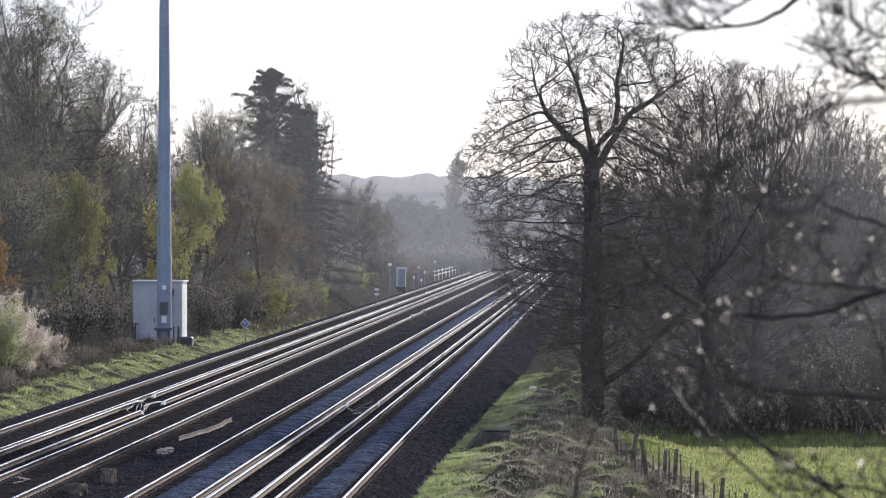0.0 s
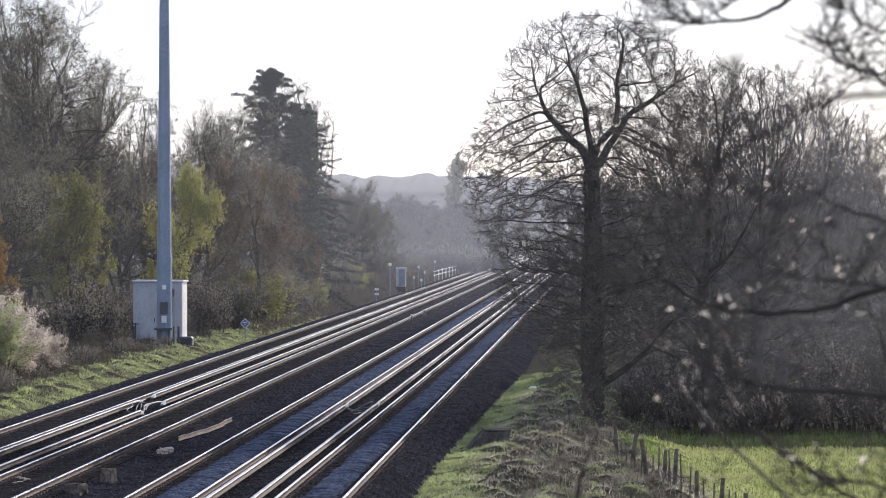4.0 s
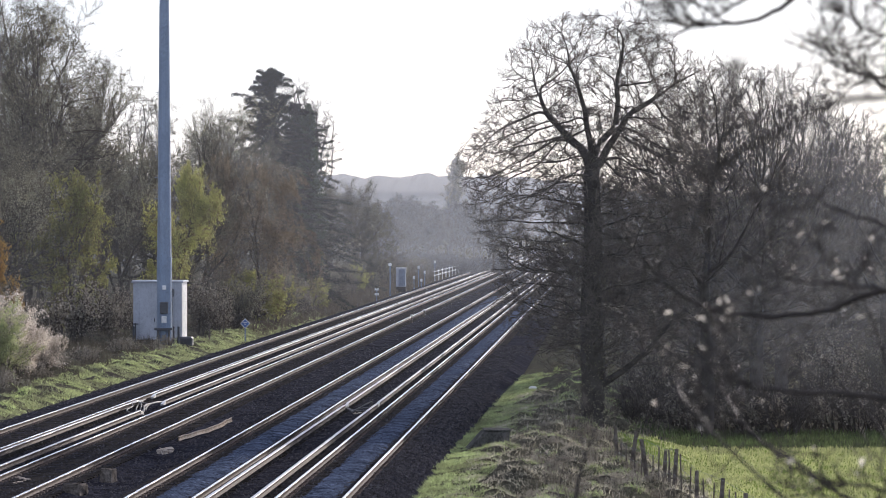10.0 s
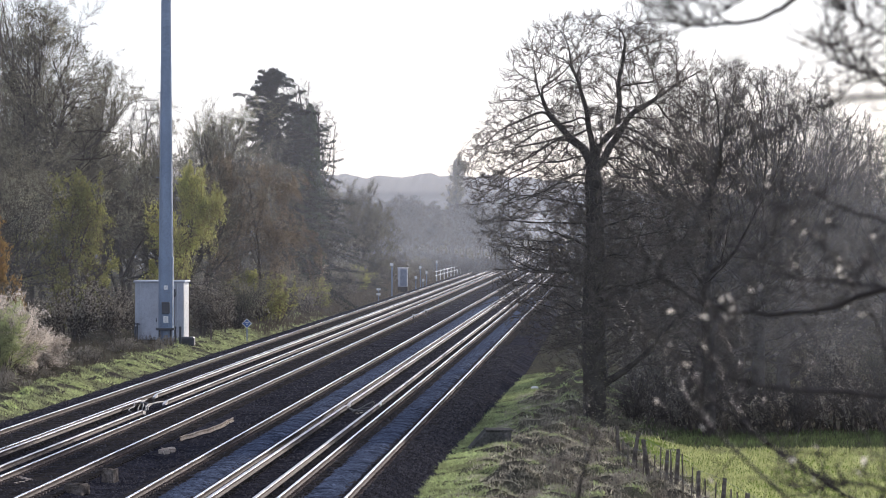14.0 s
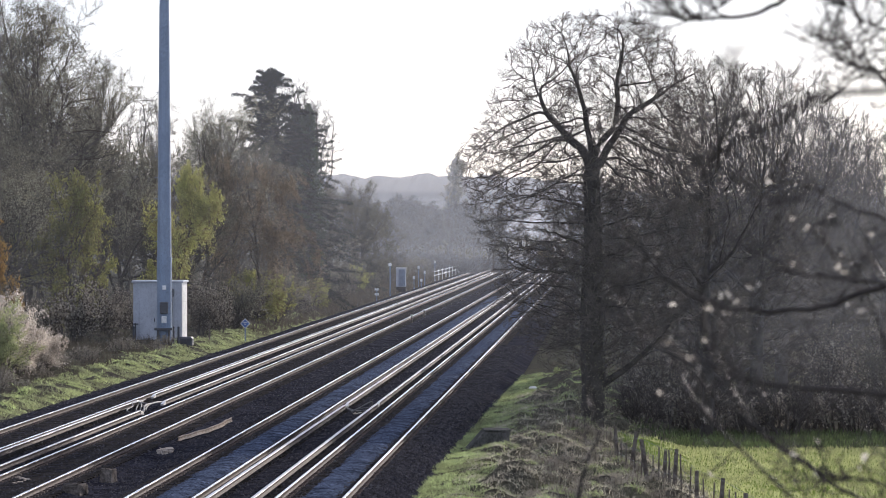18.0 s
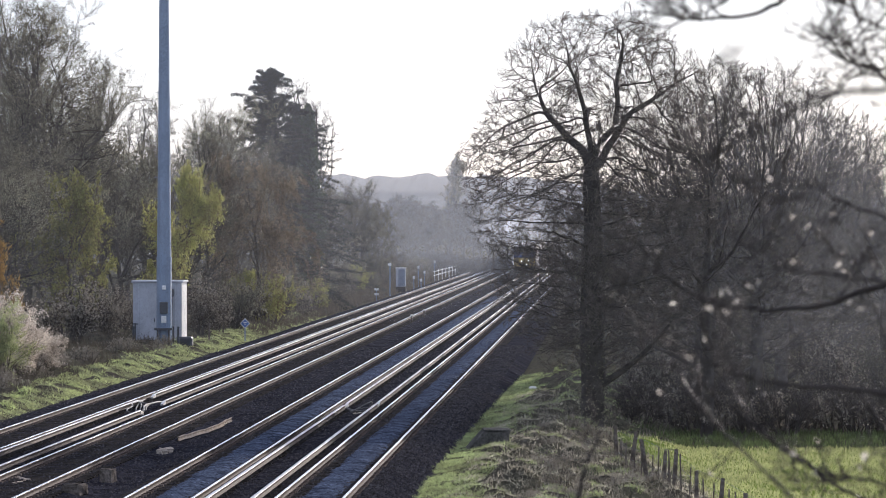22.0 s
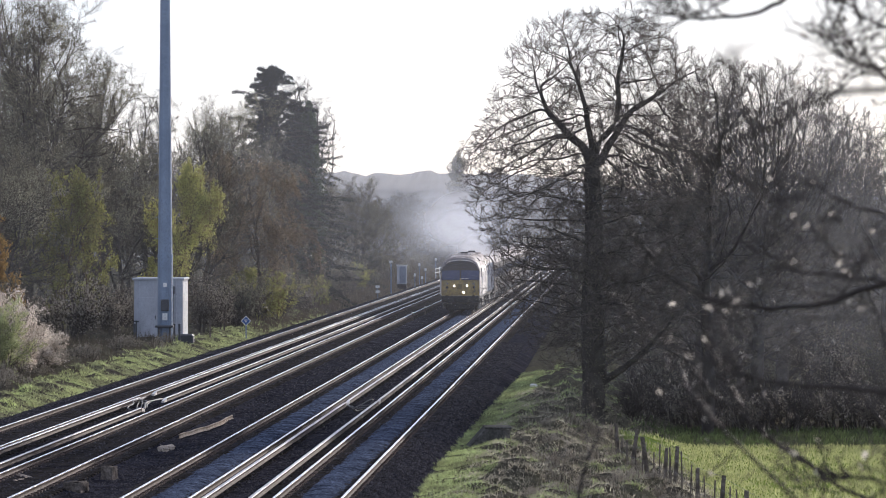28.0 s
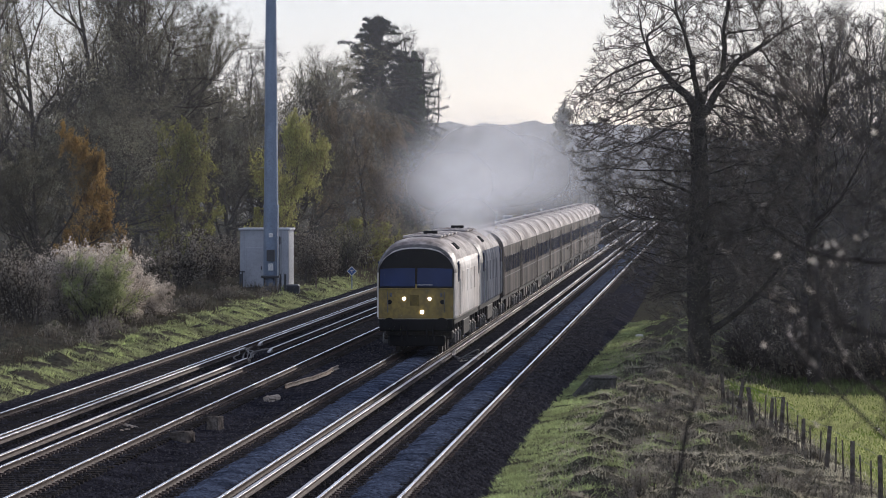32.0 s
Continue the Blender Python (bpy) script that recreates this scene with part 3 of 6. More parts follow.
for tname, tx in TRACKS.items():
    track = tagged(empty(tname, tx, 0, 0), "straight railway track with shiny worn rail heads on sleepers", "railway track", "four parallel tracks", "structure")
    for side in (-0.7525, 0.7525):
        rail = put("rail", web_me, track, Matrix.Translation((side, 0, 0)), "rust-brown steel rail")
        put("rail_head", head_me, rail, None, "polished running surface")
    # conductor rail on its insulators, broken by a gap with ramped ends
    tx3 = THIRD[tname]
    g0, g1 = GAPS[tname]
    for a, b in ((60.0, g0), (g1, 2000.0)):
        c = put("conductor_rail", mesh_of("conductor_rail", *sweep(THIRD_WEB, a, b), M_RAIL_SIDE), track, Matrix.Translation((tx3, 0, 0)), "raised pale conductor rail")
        put("conductor_head", mesh_of("conductor_head", *sweep(THIRD_HEAD, a, b), M_CONDUCTOR), c, None, "worn bright top")
    for yy, sgn in ((g0, 1), (g1, -1)):
        bm = bmesh.new()
        vs = [bm.verts.new((dx, yy + sgn * dy, z)) for dy, zt in ((0.0, 0.075), (1.1, 0.0)) for dx, z in ((-0.05, zt), (0.05, zt), (0.05, -0.05), (-0.05, -0.05))]
        for q in ((0, 1, 5, 4), (1, 2, 6, 5), (3, 7, 6, 2), (0, 4, 7, 3), (4, 5, 6, 7), (0, 3, 2, 1)):
            bm.faces.new([vs[i] for i in q])
        part("ramp_end", bm, M_CONDUCTOR, track, "sloping end of the conductor rail", Matrix.Translation((tx3, 0, 0)))
    ins = []
    for yy in np.arange(89.2, 420, 4.2):
        ring = np.array([[math.cos(a), math.sin(a)] for a in np.linspace(0, 6.283, 8, endpoint=False)])
        prof = [(0.055, -0.16), (0.06, -0.12), (0.035, -0.1), (0.045, -0.05)]
        v = np.concatenate([np.c_[ring * rr + [tx3, yy], np.full(8, zz)] for rr, zz in prof])
        i, j = np.arange(8), (np.arange(8) + 1) % 8
        f = np.concatenate([np.stack([i, j, j + 8, i + 8], 1) + 8 * s for s in range(3)])
        ins.append((v, f))
    put("insulators", mesh_of("insulators", *joined(ins), M_INSULATOR), track, None, "small grimy insulator pots")["kind"] = "stuff"
    # the nearest sleepers one by one, the rest together
    near = 75
    for k in range(near):
        put("sleeper", sleeper_me, track, pose(0, 118 + k * STEP, SLEEPER_Z + random.uniform(-0.008, 0.008), 0, 0, random.uniform(-0.4, 0.4)))
    yy = np.concatenate([np.arange(86, 117.5, STEP), np.arange(118 + near * STEP, 700, STEP)])
    cube = np.array([[sx, sy, sz] for sz in (-0.07, 0.07) for sy in (-0.135, 0.135) for sx in (-1.25, 1.25)])
    cf = np.array([[0, 1, 5, 4], [2, 6, 7, 3], [0, 4, 6, 2], [1, 3, 7, 5], [4, 5, 7, 6]])
    cv = (cube[None] + np.stack([np.zeros_like(yy), yy, np.full_like(yy, SLEEPER_Z)], 1)[:, None]).reshape(-1, 3)
    put("sleepers_beyond", mesh_of("sleepers_beyond", cv, (np.arange(len(yy))[:, None, None] * 8 + cf[None]).reshape(-1, 4), M_SLEEPER), track)["kind"] = "stuff"
    # rail clips and chairs
    yy = np.arange(86, 420, STEP)
    chairs = []
    for side in (-0.7525, 0.7525):
        for off in (-0.1, 0.1):
            cube2 = np.array([[sx, sy, sz] for sz in (-0.165, -0.115) for sy in (-0.07, 0.07) for sx in (-0.055, 0.055)])
            cv = (cube2[None] + np.stack([np.full_like(yy, side + off), yy + 0.0, np.zeros_like(yy)], 1)[:, None]).reshape(-1, 3)
            chairs.append((cv, (np.arange(len(yy))[:, None, None] * 8 + cf[None]).reshape(-1, 4)))
    put("rail_chairs", mesh_of("rail_chairs", *joined(chairs), M_RAIL_SIDE), track, None, "rusty chairs and clips along the rails")["kind"] = "stuff"


def cable(name, pts, r, label):
    cu = bpy.data.curves.new(name, "CURVE")
    cu.dimensions, cu.bevel_depth, cu.bevel_resolution = "3D", r, 2
    sp = cu.splines.new("BEZIER")
    sp.bezier_points.add(len(pts) - 1)
    for bp, p in zip(sp.bezier_points, pts):
        bp.co, bp.handle_left_type, bp.handle_right_type = p, "AUTO", "AUTO"
    cu.materials.append(M_CABLE)
    tmp = bpy.data.objects.new(name, cu)
    scene.collection.objects.link(tmp)
    me = bpy.data.meshes.new_from_object(tmp.evaluated_get(bpy.context.evaluated_depsgraph_get()))
    bpy.data.objects.remove(tmp)
    return tagged(put(name, me), label, "cable")


for k in range(4):
    a, b = random.uniform(0, 0.6), random.uniform(-0.5, 0.9)
    cable("traction_cable", [(-8.85, 183.6 + a, -0.03), (-8.6 + 0.1 * k, 182.6 + b, -0.12), (-8.3, 181.2 + 1.4 * b, -0.08 + 0.05 * k), (-8.1, 183 + a, -0.12), (-7.95, 185.0, -0.02)], 0.022,
          "loose grey power cable looped across the ballast")
for k in range(6):
    a = random.uniform(-1.5, 1.5)
    cable("traction_cable", [(-16.2, 189.4 + 0.4 * k, 0.0), (-16.05, 187 + a, -0.12 + 0.04 * k), (-15.7, 183.5 + 2 * a, -0.12 + 0.05 * k), (-15.45, 180.5 + a, -0.08), (-15.28, 178.6 + 0.3 * k, -0.02)], 0.022,
          "loose grey power cable between two conductor rails")
for k in range(3):
    a = random.uniform(-1.0, 1.0)
    cable("traction_cable", [(-15.27, 180.2 + a, 0.0), (-15.5, 183.5 + a, 0.02 + 0.03 * k), (-15.45, 186.5 + a, 0.06), (-15.26, 189.0, 0.02)], 0.022, "loose grey power cable between two conductor rails")

# ---- things on the ballast ----
# a discarded, bent length of rail and its stub
k = 14
ry = np.linspace(160.5, 178.5, k)
rx = -12.62 + 0.3 * ((ry - 160.5) / 18) + 0.22 * np.sin((ry - 160.5) / 18 * 3.1) ** 2
prof = np.array(RAIL_WEB)
v = np.concatenate([np.stack([prof[:, 0] * 0.7 + cx, np.full(12, cy), prof[:, 1] * 0.8 + ballast_z(cx, cy) + 0.15 + 0.03 * math.sin((cy - 160) / 4)], 1) for cx, cy in zip(rx, ry)])
i, j = np.arange(12), (np.arange(12) + 1) % 12
f = np.concatenate([np.stack([i, j, j + 12, i + 12], 1) + 12 * s for s in range(k - 1)])
tagged(put("discarded_rail", mesh_of("discarded_rail", v, f, M_TIMBER)), "long bent pale length of scrap lying on the ballast", "scrap rail")


def chunk(name, x, y, sx, sy, sz, rz, mat, label, category, seed):
    bm = box_bm(0, 0, sz / 2, sx, sy, sz, 0.03)
    bmesh.ops.subdivide_edges(bm, edges=bm.edges[:], cuts=2, use_grid_fill=True)
    g = random.Random(seed)
    for vv in bm.verts:
        if vv.co.z > 0.02:
            vv.co += Vector((g.uniform(-1, 1), g.uniform(-1, 1), g.uniform(-1, 1))) * 0.022
    ob = part(name, bm, mat, None, "", pose(x, y, float(ballast_z(x, y)) - 0.03, 0, 0, rz))
    return tagged(ob, label, category)


chunk("timber_offcut", -12.42, 153.4, 0.17, 1.5, 0.17, -8, M_TIMBER, "short pale sawn timber offcut lying on the ballast", "timber", 3)
chunk("timber_offcut", -12.6, 154.2, 0.07, 2.3, 0.09, 6, M_TIMBER, "thin pale timber strip leaning beside an offcut", "timber", 4)
chunk("broken_board", -14.35, 134.0, 0.1, 2.0, 0.05, -5, M_TIMBER, "pale broken slats lying between the rails", "timber", 8)
chunk("timber_block", -12.42, 136.0, 0.3, 0.5, 0.36, -12, M_TIMBER_OLD, "weathered square timber block on the ballast", "timber block", 5)
chunk("timber_block", -12.6, 129.5, 0.42, 0.6, 0.28, -16, M_TIMBER_OLD, "dark broken timber block on the ballast", "timber block", 6)
chunk("broken_board", -14.5, 135.5, 0.16, 2.2, 0.06, 14, M_TIMBER, "pale broken slats lying between the rails", "timber", 7)
for px, py in ((-12.75, 374.0), (-12.8, 352.0)):
    post = tagged(empty("marker_post", px, py, -0.3), "short white marker post standing between the tracks", "marker post", "marker posts between the tracks")
    part("post", rod_bm((0, 0, 0), (0, 0, 0.55), 0.05), M_TIMBER_OLD, post)
    part("cap", box_bm(0, 0, 0.58, 0.14, 0.14, 0.1, 0.02), M_WHITE, post, "white cap")

# concrete chamber in the verge
slab = tagged(empty("concrete_chamber", -3.35, 160.5, -0.36, 4), "low mossy concrete chamber half sunk in the verge", "concrete chamber")
wedge = bmesh.new()
ring = [(-1.15, -0.35), (-0.42, 0.46), (0.32, 0.46), (0.32, -0.35)]
ends = [[wedge.verts.new((x, y, z)) for x, z in ring] for y in (-0.7, 0.9)]
wedge.faces.new(ends[0]), wedge.faces.new(list(reversed(ends[1])))
for q in range(4):
    wedge.faces.new((ends[0][q], ends[1][q], ends[1][(q + 1) % 4], ends[0][(q + 1) % 4]))
bmesh.ops.recalc_face_normals(wedge, faces=wedge.faces[:])
bmesh.ops.bevel(wedge, geom=wedge.edges[:], offset=0.03, segments=1, affect="EDGES")
part("chamber_body", wedge, M_CONCRETE, slab)
part("chamber_lid", box_bm(-0.03, 0.1, 0.485, 0.78, 1.66, 0.05, 0.015), M_CONCRETE, slab, "flat concrete lid")
tagged(part("white_stone", box_bm(-3.1, 214, -0.25, 0.3, 0.3, 0.12, 0.05), M_WHITE), "small pale stone in the verge grass", "stone")

# ---- equipment cabin, mast and lineside furniture ----
cab_y, cab_x, cab_z = 291.0, -23.98, -0.28
cabin = tagged(empty("equipment_cabin", cab_x, cab_y, cab_z, 0), "cream-grey panelled equipment cabin on a plinth", "equipment cabin")
part("plinth", box_bm(0, 1.75, 0.12, 2.7, 3.6, 0.3, 0.03), M_CONCRETE, cabin, "low dark concrete plinth")
part("body", box_bm(0, 1.75, 1.78, 2.56, 3.5, 3.02, 0.02), M_CABIN, cabin)
part("roof", box_bm(0, 1.75, 3.33, 2.74, 3.66, 0.12, 0.03), M_CABIN, cabin, "flat overhanging roof")
for xx in (-1.0, -0.3, 0.95):
    part("panel_rib", box_bm(xx, -0.02, 1.78, 0.06, 0.05, 2.9, 0.01), M_CABIN, cabin)
dr = part("door", box_bm(-0.5, -0.03, 1.35, 0.9, 0.05, 2.05, 0.015), M_CABIN, cabin, "closed cream steel door")
part("handle", box_bm(-0.15, -0.075, 1.3, 0.05, 0.05, 0.2, 0.01), M_DARKBOX, dr)
# white sheet added so that this side looks sunlit
part("sunlit_side", box_bm(1.292, 1.75, 1.75, 0.02, 3.2, 2.8, 0.005), M_WHITE, cabin, "white sheet painting the sunlit side")
part("meter_box", box_bm(0.72, -0.12, 2.75, 0.3, 0.22, 0.42, 0.03), M_DARKBOX, cabin, "dark grey box on the wall")
part("conduit", rod_bm((0.78, -0.08, 0.3), (0.78, -0.08, 2.6), 0.035), M_DARKBOX, cabin)
part("corner_post", rod_bm((-1.15, -0.15, 0.0), (-1.15, -0.15, 1.15), 0.04), M_DARKBOX, cabin)
part("corner_rail", box_bm(-1.15, -0.15, 1.1, 0.3, 0.05, 0.06, 0.01), M_DARKBOX, cabin)

mast = tagged(empty("radio_mast", -23.25, 286.5, -0.3), "tall tapered blue-grey galvanised steel radio mast", "radio mast")
part("shaft_lower", rod_bm((0, 0, 0), (0, 0, 4.6), 0.42, 0.39, 20), M_GALV, mast, smooth=False)
part("shaft_upper", rod_bm((0, 0, 4.6), (0, 0, 25), 0.375, 0.19, 20), M_GALV, mast)
part("collar", rod_bm((0, 0, 4.55), (0, 0, 4.68), 0.41, 0.4, 20), M_GALV, mast)
part("base_flange", rod_bm((0, 0, 0.0), (0, 0, 0.1), 0.62, 0.62, 20), M_GALV, mast)
part("junction_box", box_bm(0.02, -0.47, 2.05, 0.42, 0.22, 0.6, 0.03), M_DARKBOX, mast, "black junction box")
part("notice", box_bm(0.02, -0.5, 1.45, 0.26, 0.03, 0.36, 0.005), M_WHITE, mast, "white notice plate")
part("small_plate", box_bm(0.02, -0.42, 3.1, 0.2, 0.03, 0.22, 0.005), M_WHITE, mast)
part("cable_bracket", box_bm(0.0, -0.5, 0.95, 0.95, 0.35, 0.12, 0.02), M_DARKBOX, mast)
part("riser", box_bm(-0.3, -0.5, 0.45, 0.09, 0.1, 0.9, 0.01), M_DARKBOX, mast)
part("riser", box_bm(0.28, -0.5, 0.45, 0.09, 0.1, 0.9, 0.01), M_DARKBOX, mast)
part("cable_spine", rod_bm((0.36, -0.2, 0.5), (0.2, -0.1, 17), 0.02), M_WHITE, mast, "pale cable down the shaft")
for zz in np.arange(5.5, 20, 1.1):
    rr = 0.375 - (zz - 4.6) / 20.4 * 0.185
    part("step_peg", rod_bm((-rr + 0.02, 0, zz), (-rr - 0.16, 0, zz), 0.012, sides=6), M_GALV, mast)
tagged(part("cable_turret", box_bm(-22.3, 288.6, -0.05, 0.75, 0.9, 0.5, 0.08)
            , M_DARKBOX), "dark moulded cable turret beside the cabin", "cable turret")
for xx, yy in ((-25.0, 288.3), (-22.9, 288.0), (-22.6, 287.6)):
    tagged(part("cable_duct_post", rod_bm((xx, yy, -0.4), (xx, yy, 0.75), 0.06), M_DARKBOX), "thin dark duct post by the mast", "post", "duct posts")

sign = tagged(empty("diamond_sign", -20.35, 306.0, -0.4), "blue diamond sign with pale border on a short post", "sign")
part("post", rod_bm((0, 0, 0), (0, 0, 1.0), 0.035), M_GALV, sign)
d45 = Matrix.Rotation(radians(45), 4, "Y")
part("plate", box_bm(0, -0.06, 0.98, 0.4, 0.02, 0.4, 0.004, turn=d45), M_WHITE, sign, "pale border plate")
part("face", box_bm(0, -0.078, 0.98, 0.33, 0.012, 0.33, 0.003, turn=d45), M_BLUE, sign, "blue enamel face")
part("symbol_bar", box_bm(0, -0.088, 1.03, 0.2, 0.006, 0.04), M_WHITE, sign)
part("symbol_bar", box_bm(0, -0.088, 0.94, 0.1, 0.006, 0.04), M_WHITE, sign)
tagged(part("fence_stake", rod_bm((-21.9, 300, -0.5), (-21.9, 300, 0.7), 0.05), M_TIMBER_OLD), "thin dark wooden stake in the verge", "stake")

dwarf = tagged(empty("ground_marker", -20.15, 472.0, -0.45), "white two-panel ground marker on a short post", "marker sign")
part("post", rod_bm((0, 0, 0), (0, 0, 0.9), 0.04), M_GALV, dwarf)
part("panel", box_bm(0, -0.05, 0.55, 0.36, 0.03, 0.2, 0.01), M_WHITE, dwarf)
part("panel", box_bm(0, -0.05, 0.98, 0.36, 0.03, 0.2, 0.01), M_WHITE, dwarf)

lamp_post = tagged(empty("lineside_post", -20.25, 503.0, -0.45), "slim grey lineside post with a small head", "post")
part("shaft", rod_bm((0, 0, 0), (0, 0, 2.9), 0.07), M_GALV, lamp_post)
part("head", box_bm(-0.02, -0.05, 2.85, 0.3, 0.25, 0.25, 0.04), M_WHITE, lamp_post, "pale twin head")
kiosk = tagged(empty("lineside_cabinet", -20.6, 538.0, -0.5), "blue-grey lineside equipment cabinet with pale frame", "cabinet")
part("stand", box_bm(0, 0, 0.25, 0.9, 0.7, 0.5, 0.02), M_BLACK, kiosk)
part("body", box_bm(0, 0, 1.4, 0.95, 0.8, 1.8, 0.03), M_CABIN, kiosk)
part("door", box_bm(0.08, -0.42, 1.38, 0.62, 0.04, 1.6, 0.01), M_SLATE, kiosk, "blue-grey door")
part("roof", box_bm(0, 0, 2.33, 1.08, 0.95, 0.08, 0.02), M_WHITE, kiosk)
for xx, yy, hh in ((-19.7, 548, 1.3), (-19.4, 560, 0.9), (-20.2, 575, 2.1), (-19.9, 585, 1.5), (-20.6, 640, 2.2)):
    p = tagged(empty("lineside_stake", xx, yy, -0.5), "thin pale lineside stake", "stake", "lineside stakes")
    part("shaft", rod_bm((0, 0, 0), (0, 0, hh), 0.05), M_GALV, p)
    part("cap", box_bm(0, 0, hh, 0.22, 0.2, 0.3, 0.03), M_WHITE, p)
kiosk2 = tagged(empty("lineside_cabinet", -20.9, 760, -0.4), "small pale lineside cabinet", "cabinet")
part("body", box_bm(0, 0, 0.6, 1.0, 0.7, 1.2, 0.03), M_WHITE, kiosk2)
part("lid", box_bm(0, 0, 1.24, 1.1, 0.8, 0.08, 0.02), M_WHITE, kiosk2)
fence = tagged(empty("white_railing", -20.6, 640, -0.4), "white post-and-rail fence beside the line", "railing")
for k in range(22):
    part("post", box_bm(0.02 * k, 13.5 * k, 0.5, 0.09, 0.09, 1.1 + 0.12 * (k % 3), 0.01), M_WHITE, fence)
for zz in (0.55, 1.0):
    part("rail", rod_bm((0, -4, zz), (0.42, 288, zz), 0.04, sides=6), M_WHITE, fence)


# ---- field fence ----
def fence_post_bm(g):
    bm = rod_bm((0, 0, -0.3), (g.uniform(-0.06, 0.06), g.uniform(-0.06, 0.06), g.uniform(0.9, 1.1)), 0.06, 0.05, 8)
    for vv in bm.verts:
        vv.co += Vector((g.uniform(-1, 1), g.uniform(-1, 1), 0)) * 0.008
    return bm


FENCE = [(0.12, 150.5), (0.45, 146.5), (0.86, 142.2), (1.28, 139.5), (1.5, 136.8), (1.98, 131.5), (2.45, 126.5), (2.9, 121.8), (3.4, 117.0)]
g = random.Random(5)
wire_fence = tagged(empty("field_fence", 0, 0, 0), "leaning weathered wooden posts with sagging wire beside the field", "fence")
for x, y in FENCE:
    part("post", fence_post_bm(g), M_TIMBER_OLD, wire_fence, "", pose(x, y, float(ground_z(x, y)), g.uniform(-4, 4), g.uniform(-7, 7), 0))
for (x, y), (x2, y2) in zip(FENCE, FENCE[1:]):
    for f in (0.35, 0.68):
        px, py = x + (x2 - x) * f, y + (y2 - y) * f
        part("dropper", rod_bm((0, 0, -0.2), (g.uniform(-0.05, 0.05), 0, g.uniform(0.75, 0.95)), 0.018, sides=6), M_TIMBER_OLD, wire_fence, "thin wooden dropper", pose(px, py, float(ground_z(px, py))))
for hh in (0.35, 0.65, 0.95):
    pts = np.array([[(x, y, float(ground_z(x, y)) + hh) for x, y in FENCE]])
    put("wire", mesh_of("wire", *tubes(pts, np.full(pts.shape[:2], 0.004), 4), M_DARKBOX), wire_fence)


# ---- trees ----
def at(across, dist):
    """x of what stands that far off, placed to fit the camera's view: across in pixels from the track's vanishing line.
    """
    return across / FOCAL * dist


def stand(name, meshes, x, y, scale, turn, label, category, group="", tall=1.0, sink=0.1):
    """One plant of several meshes: (part name, mesh) pairs."""
    ob = tagged(empty(name, x, y, float(ground_z(x, y)) - sink, turn), label, category, group)
    ob.scale = (scale, scale, scale * tall)
    for pname, me in meshes:
        piece = put(pname, me, ob)
        if pname == "wood":
            piece["kind"] = "stuff"      # a tangle of stems
    return ob


# (children, angle, length ratio, start, segments, jitter, lift) per level
BARE = [(12, 48, 0.52, 0.22, 6, 0.17, 0.06), (7, 48, 0.52, 0.2, 5, 0.24, 0.03), (7, 50, 0.5, 0.15, 3, 0.3, 0.02), (6, 48, 0.5, 0.15, 2, 0.32, 0.02)]
UPRIGHT = [(11, 30, 0.5, 0.2, 6, 0.1, 0.12), (7, 32, 0.55, 0.2, 5, 0.14, 0.1), (7, 35, 0.55, 0.15, 3, 0.18, 0.06), (8, 35, 0.6, 0.15, 2, 0.2, 0.05)]
ROUND = [(13, 60, 0.6, 0.12, 6, 0.2, 0.05), (8, 52, 0.52, 0.2, 5, 0.27, 0.03), (7, 52, 0.5, 0.15, 3, 0.32, 0.02), (6, 50, 0.5, 0.15, 2, 0.34, 0.01)]
DROOP = [(14, 55, 0.42, 0.3, 7, 0.1, 0.02), (9, 45, 0.55, 0.2, 7, 0.12, -0.16), (8, 30, 0.8, 0.2, 7, 0.1, -0.3), (4, 22, 0.6, 0.2, 5, 0.1, -0.25)]


def plain_tree(key, seed, trunk, radius, levels, bark, twig, thin=1.0, least=0.009, buds=0, bud_mat=None, bud_size=0.05):
    grown = branches(seed, trunk, radius, levels)
    wood, crown = tree_meshes(key, grown, 2, bark, twig, thin, least)
    out = [("trunk", wood), ("crown", crown)]
    if buds:
        out.append(("foliage", mesh_of(key + "_buds", *flakes(twig_points(grown, buds), bud_size), bud_mat)))
    return out


T_BARE = plain_tree("bare_tree", 11, 11.0, 0.22, BARE, M_BARK, M_TWIG_GREY, 0.75, 0.006, 26000, M_BUD_OLIVE, 0.031)
T_BARE2 = plain_tree("bare_tree_two", 12, 10.0, 0.2, BARE, M_BARK, M_TWIG, 0.75, 0.006, 22000, M_BUD_OLIVE, 0.031)
T_UP = plain_tree("upright_tree", 13, 12.0, 0.18, UPRIGHT, M_BARK, M_TWIG_GREY, 0.75, 0.006, 24000, M_BUD_OLIVE, 0.03)
T_ROUND = plain_tree("round_tree", 15, 6.5, 0.16, ROUND, M_BARK, M_TWIG_GREY, 0.7, 0.006, 28000, M_BUD_OLIVE, 0.03)
T_WILLOW = plain_tree("willow", 16, 5.2, 0.12, ROUND, M_BARK, M_TWIG_GOLD, 0.9, 0.008, 26000, M_BUD, 0.045)
T_BIRCH = plain_tree("birch", 17, 10.5, 0.12, DROOP, M_BARK, M_TWIG_GOLD, 0.8, 0.008, 30000, M_CATKIN, 0.04)
T_ORANGE = plain_tree("orange_tree", 18, 6.0, 0.14, ROUND, M_BARK, M_TWIG, 0.9, 0.008, 34000, M_ORANGE, 0.055)
T_WOOD = plain_tree("wood_tree", 19, 9.0, 0.17, ROUND, M_BARK, M_TWIG_DARK, 0.7, 0.006, 5000, M_BUD_OLIVE, 0.03)
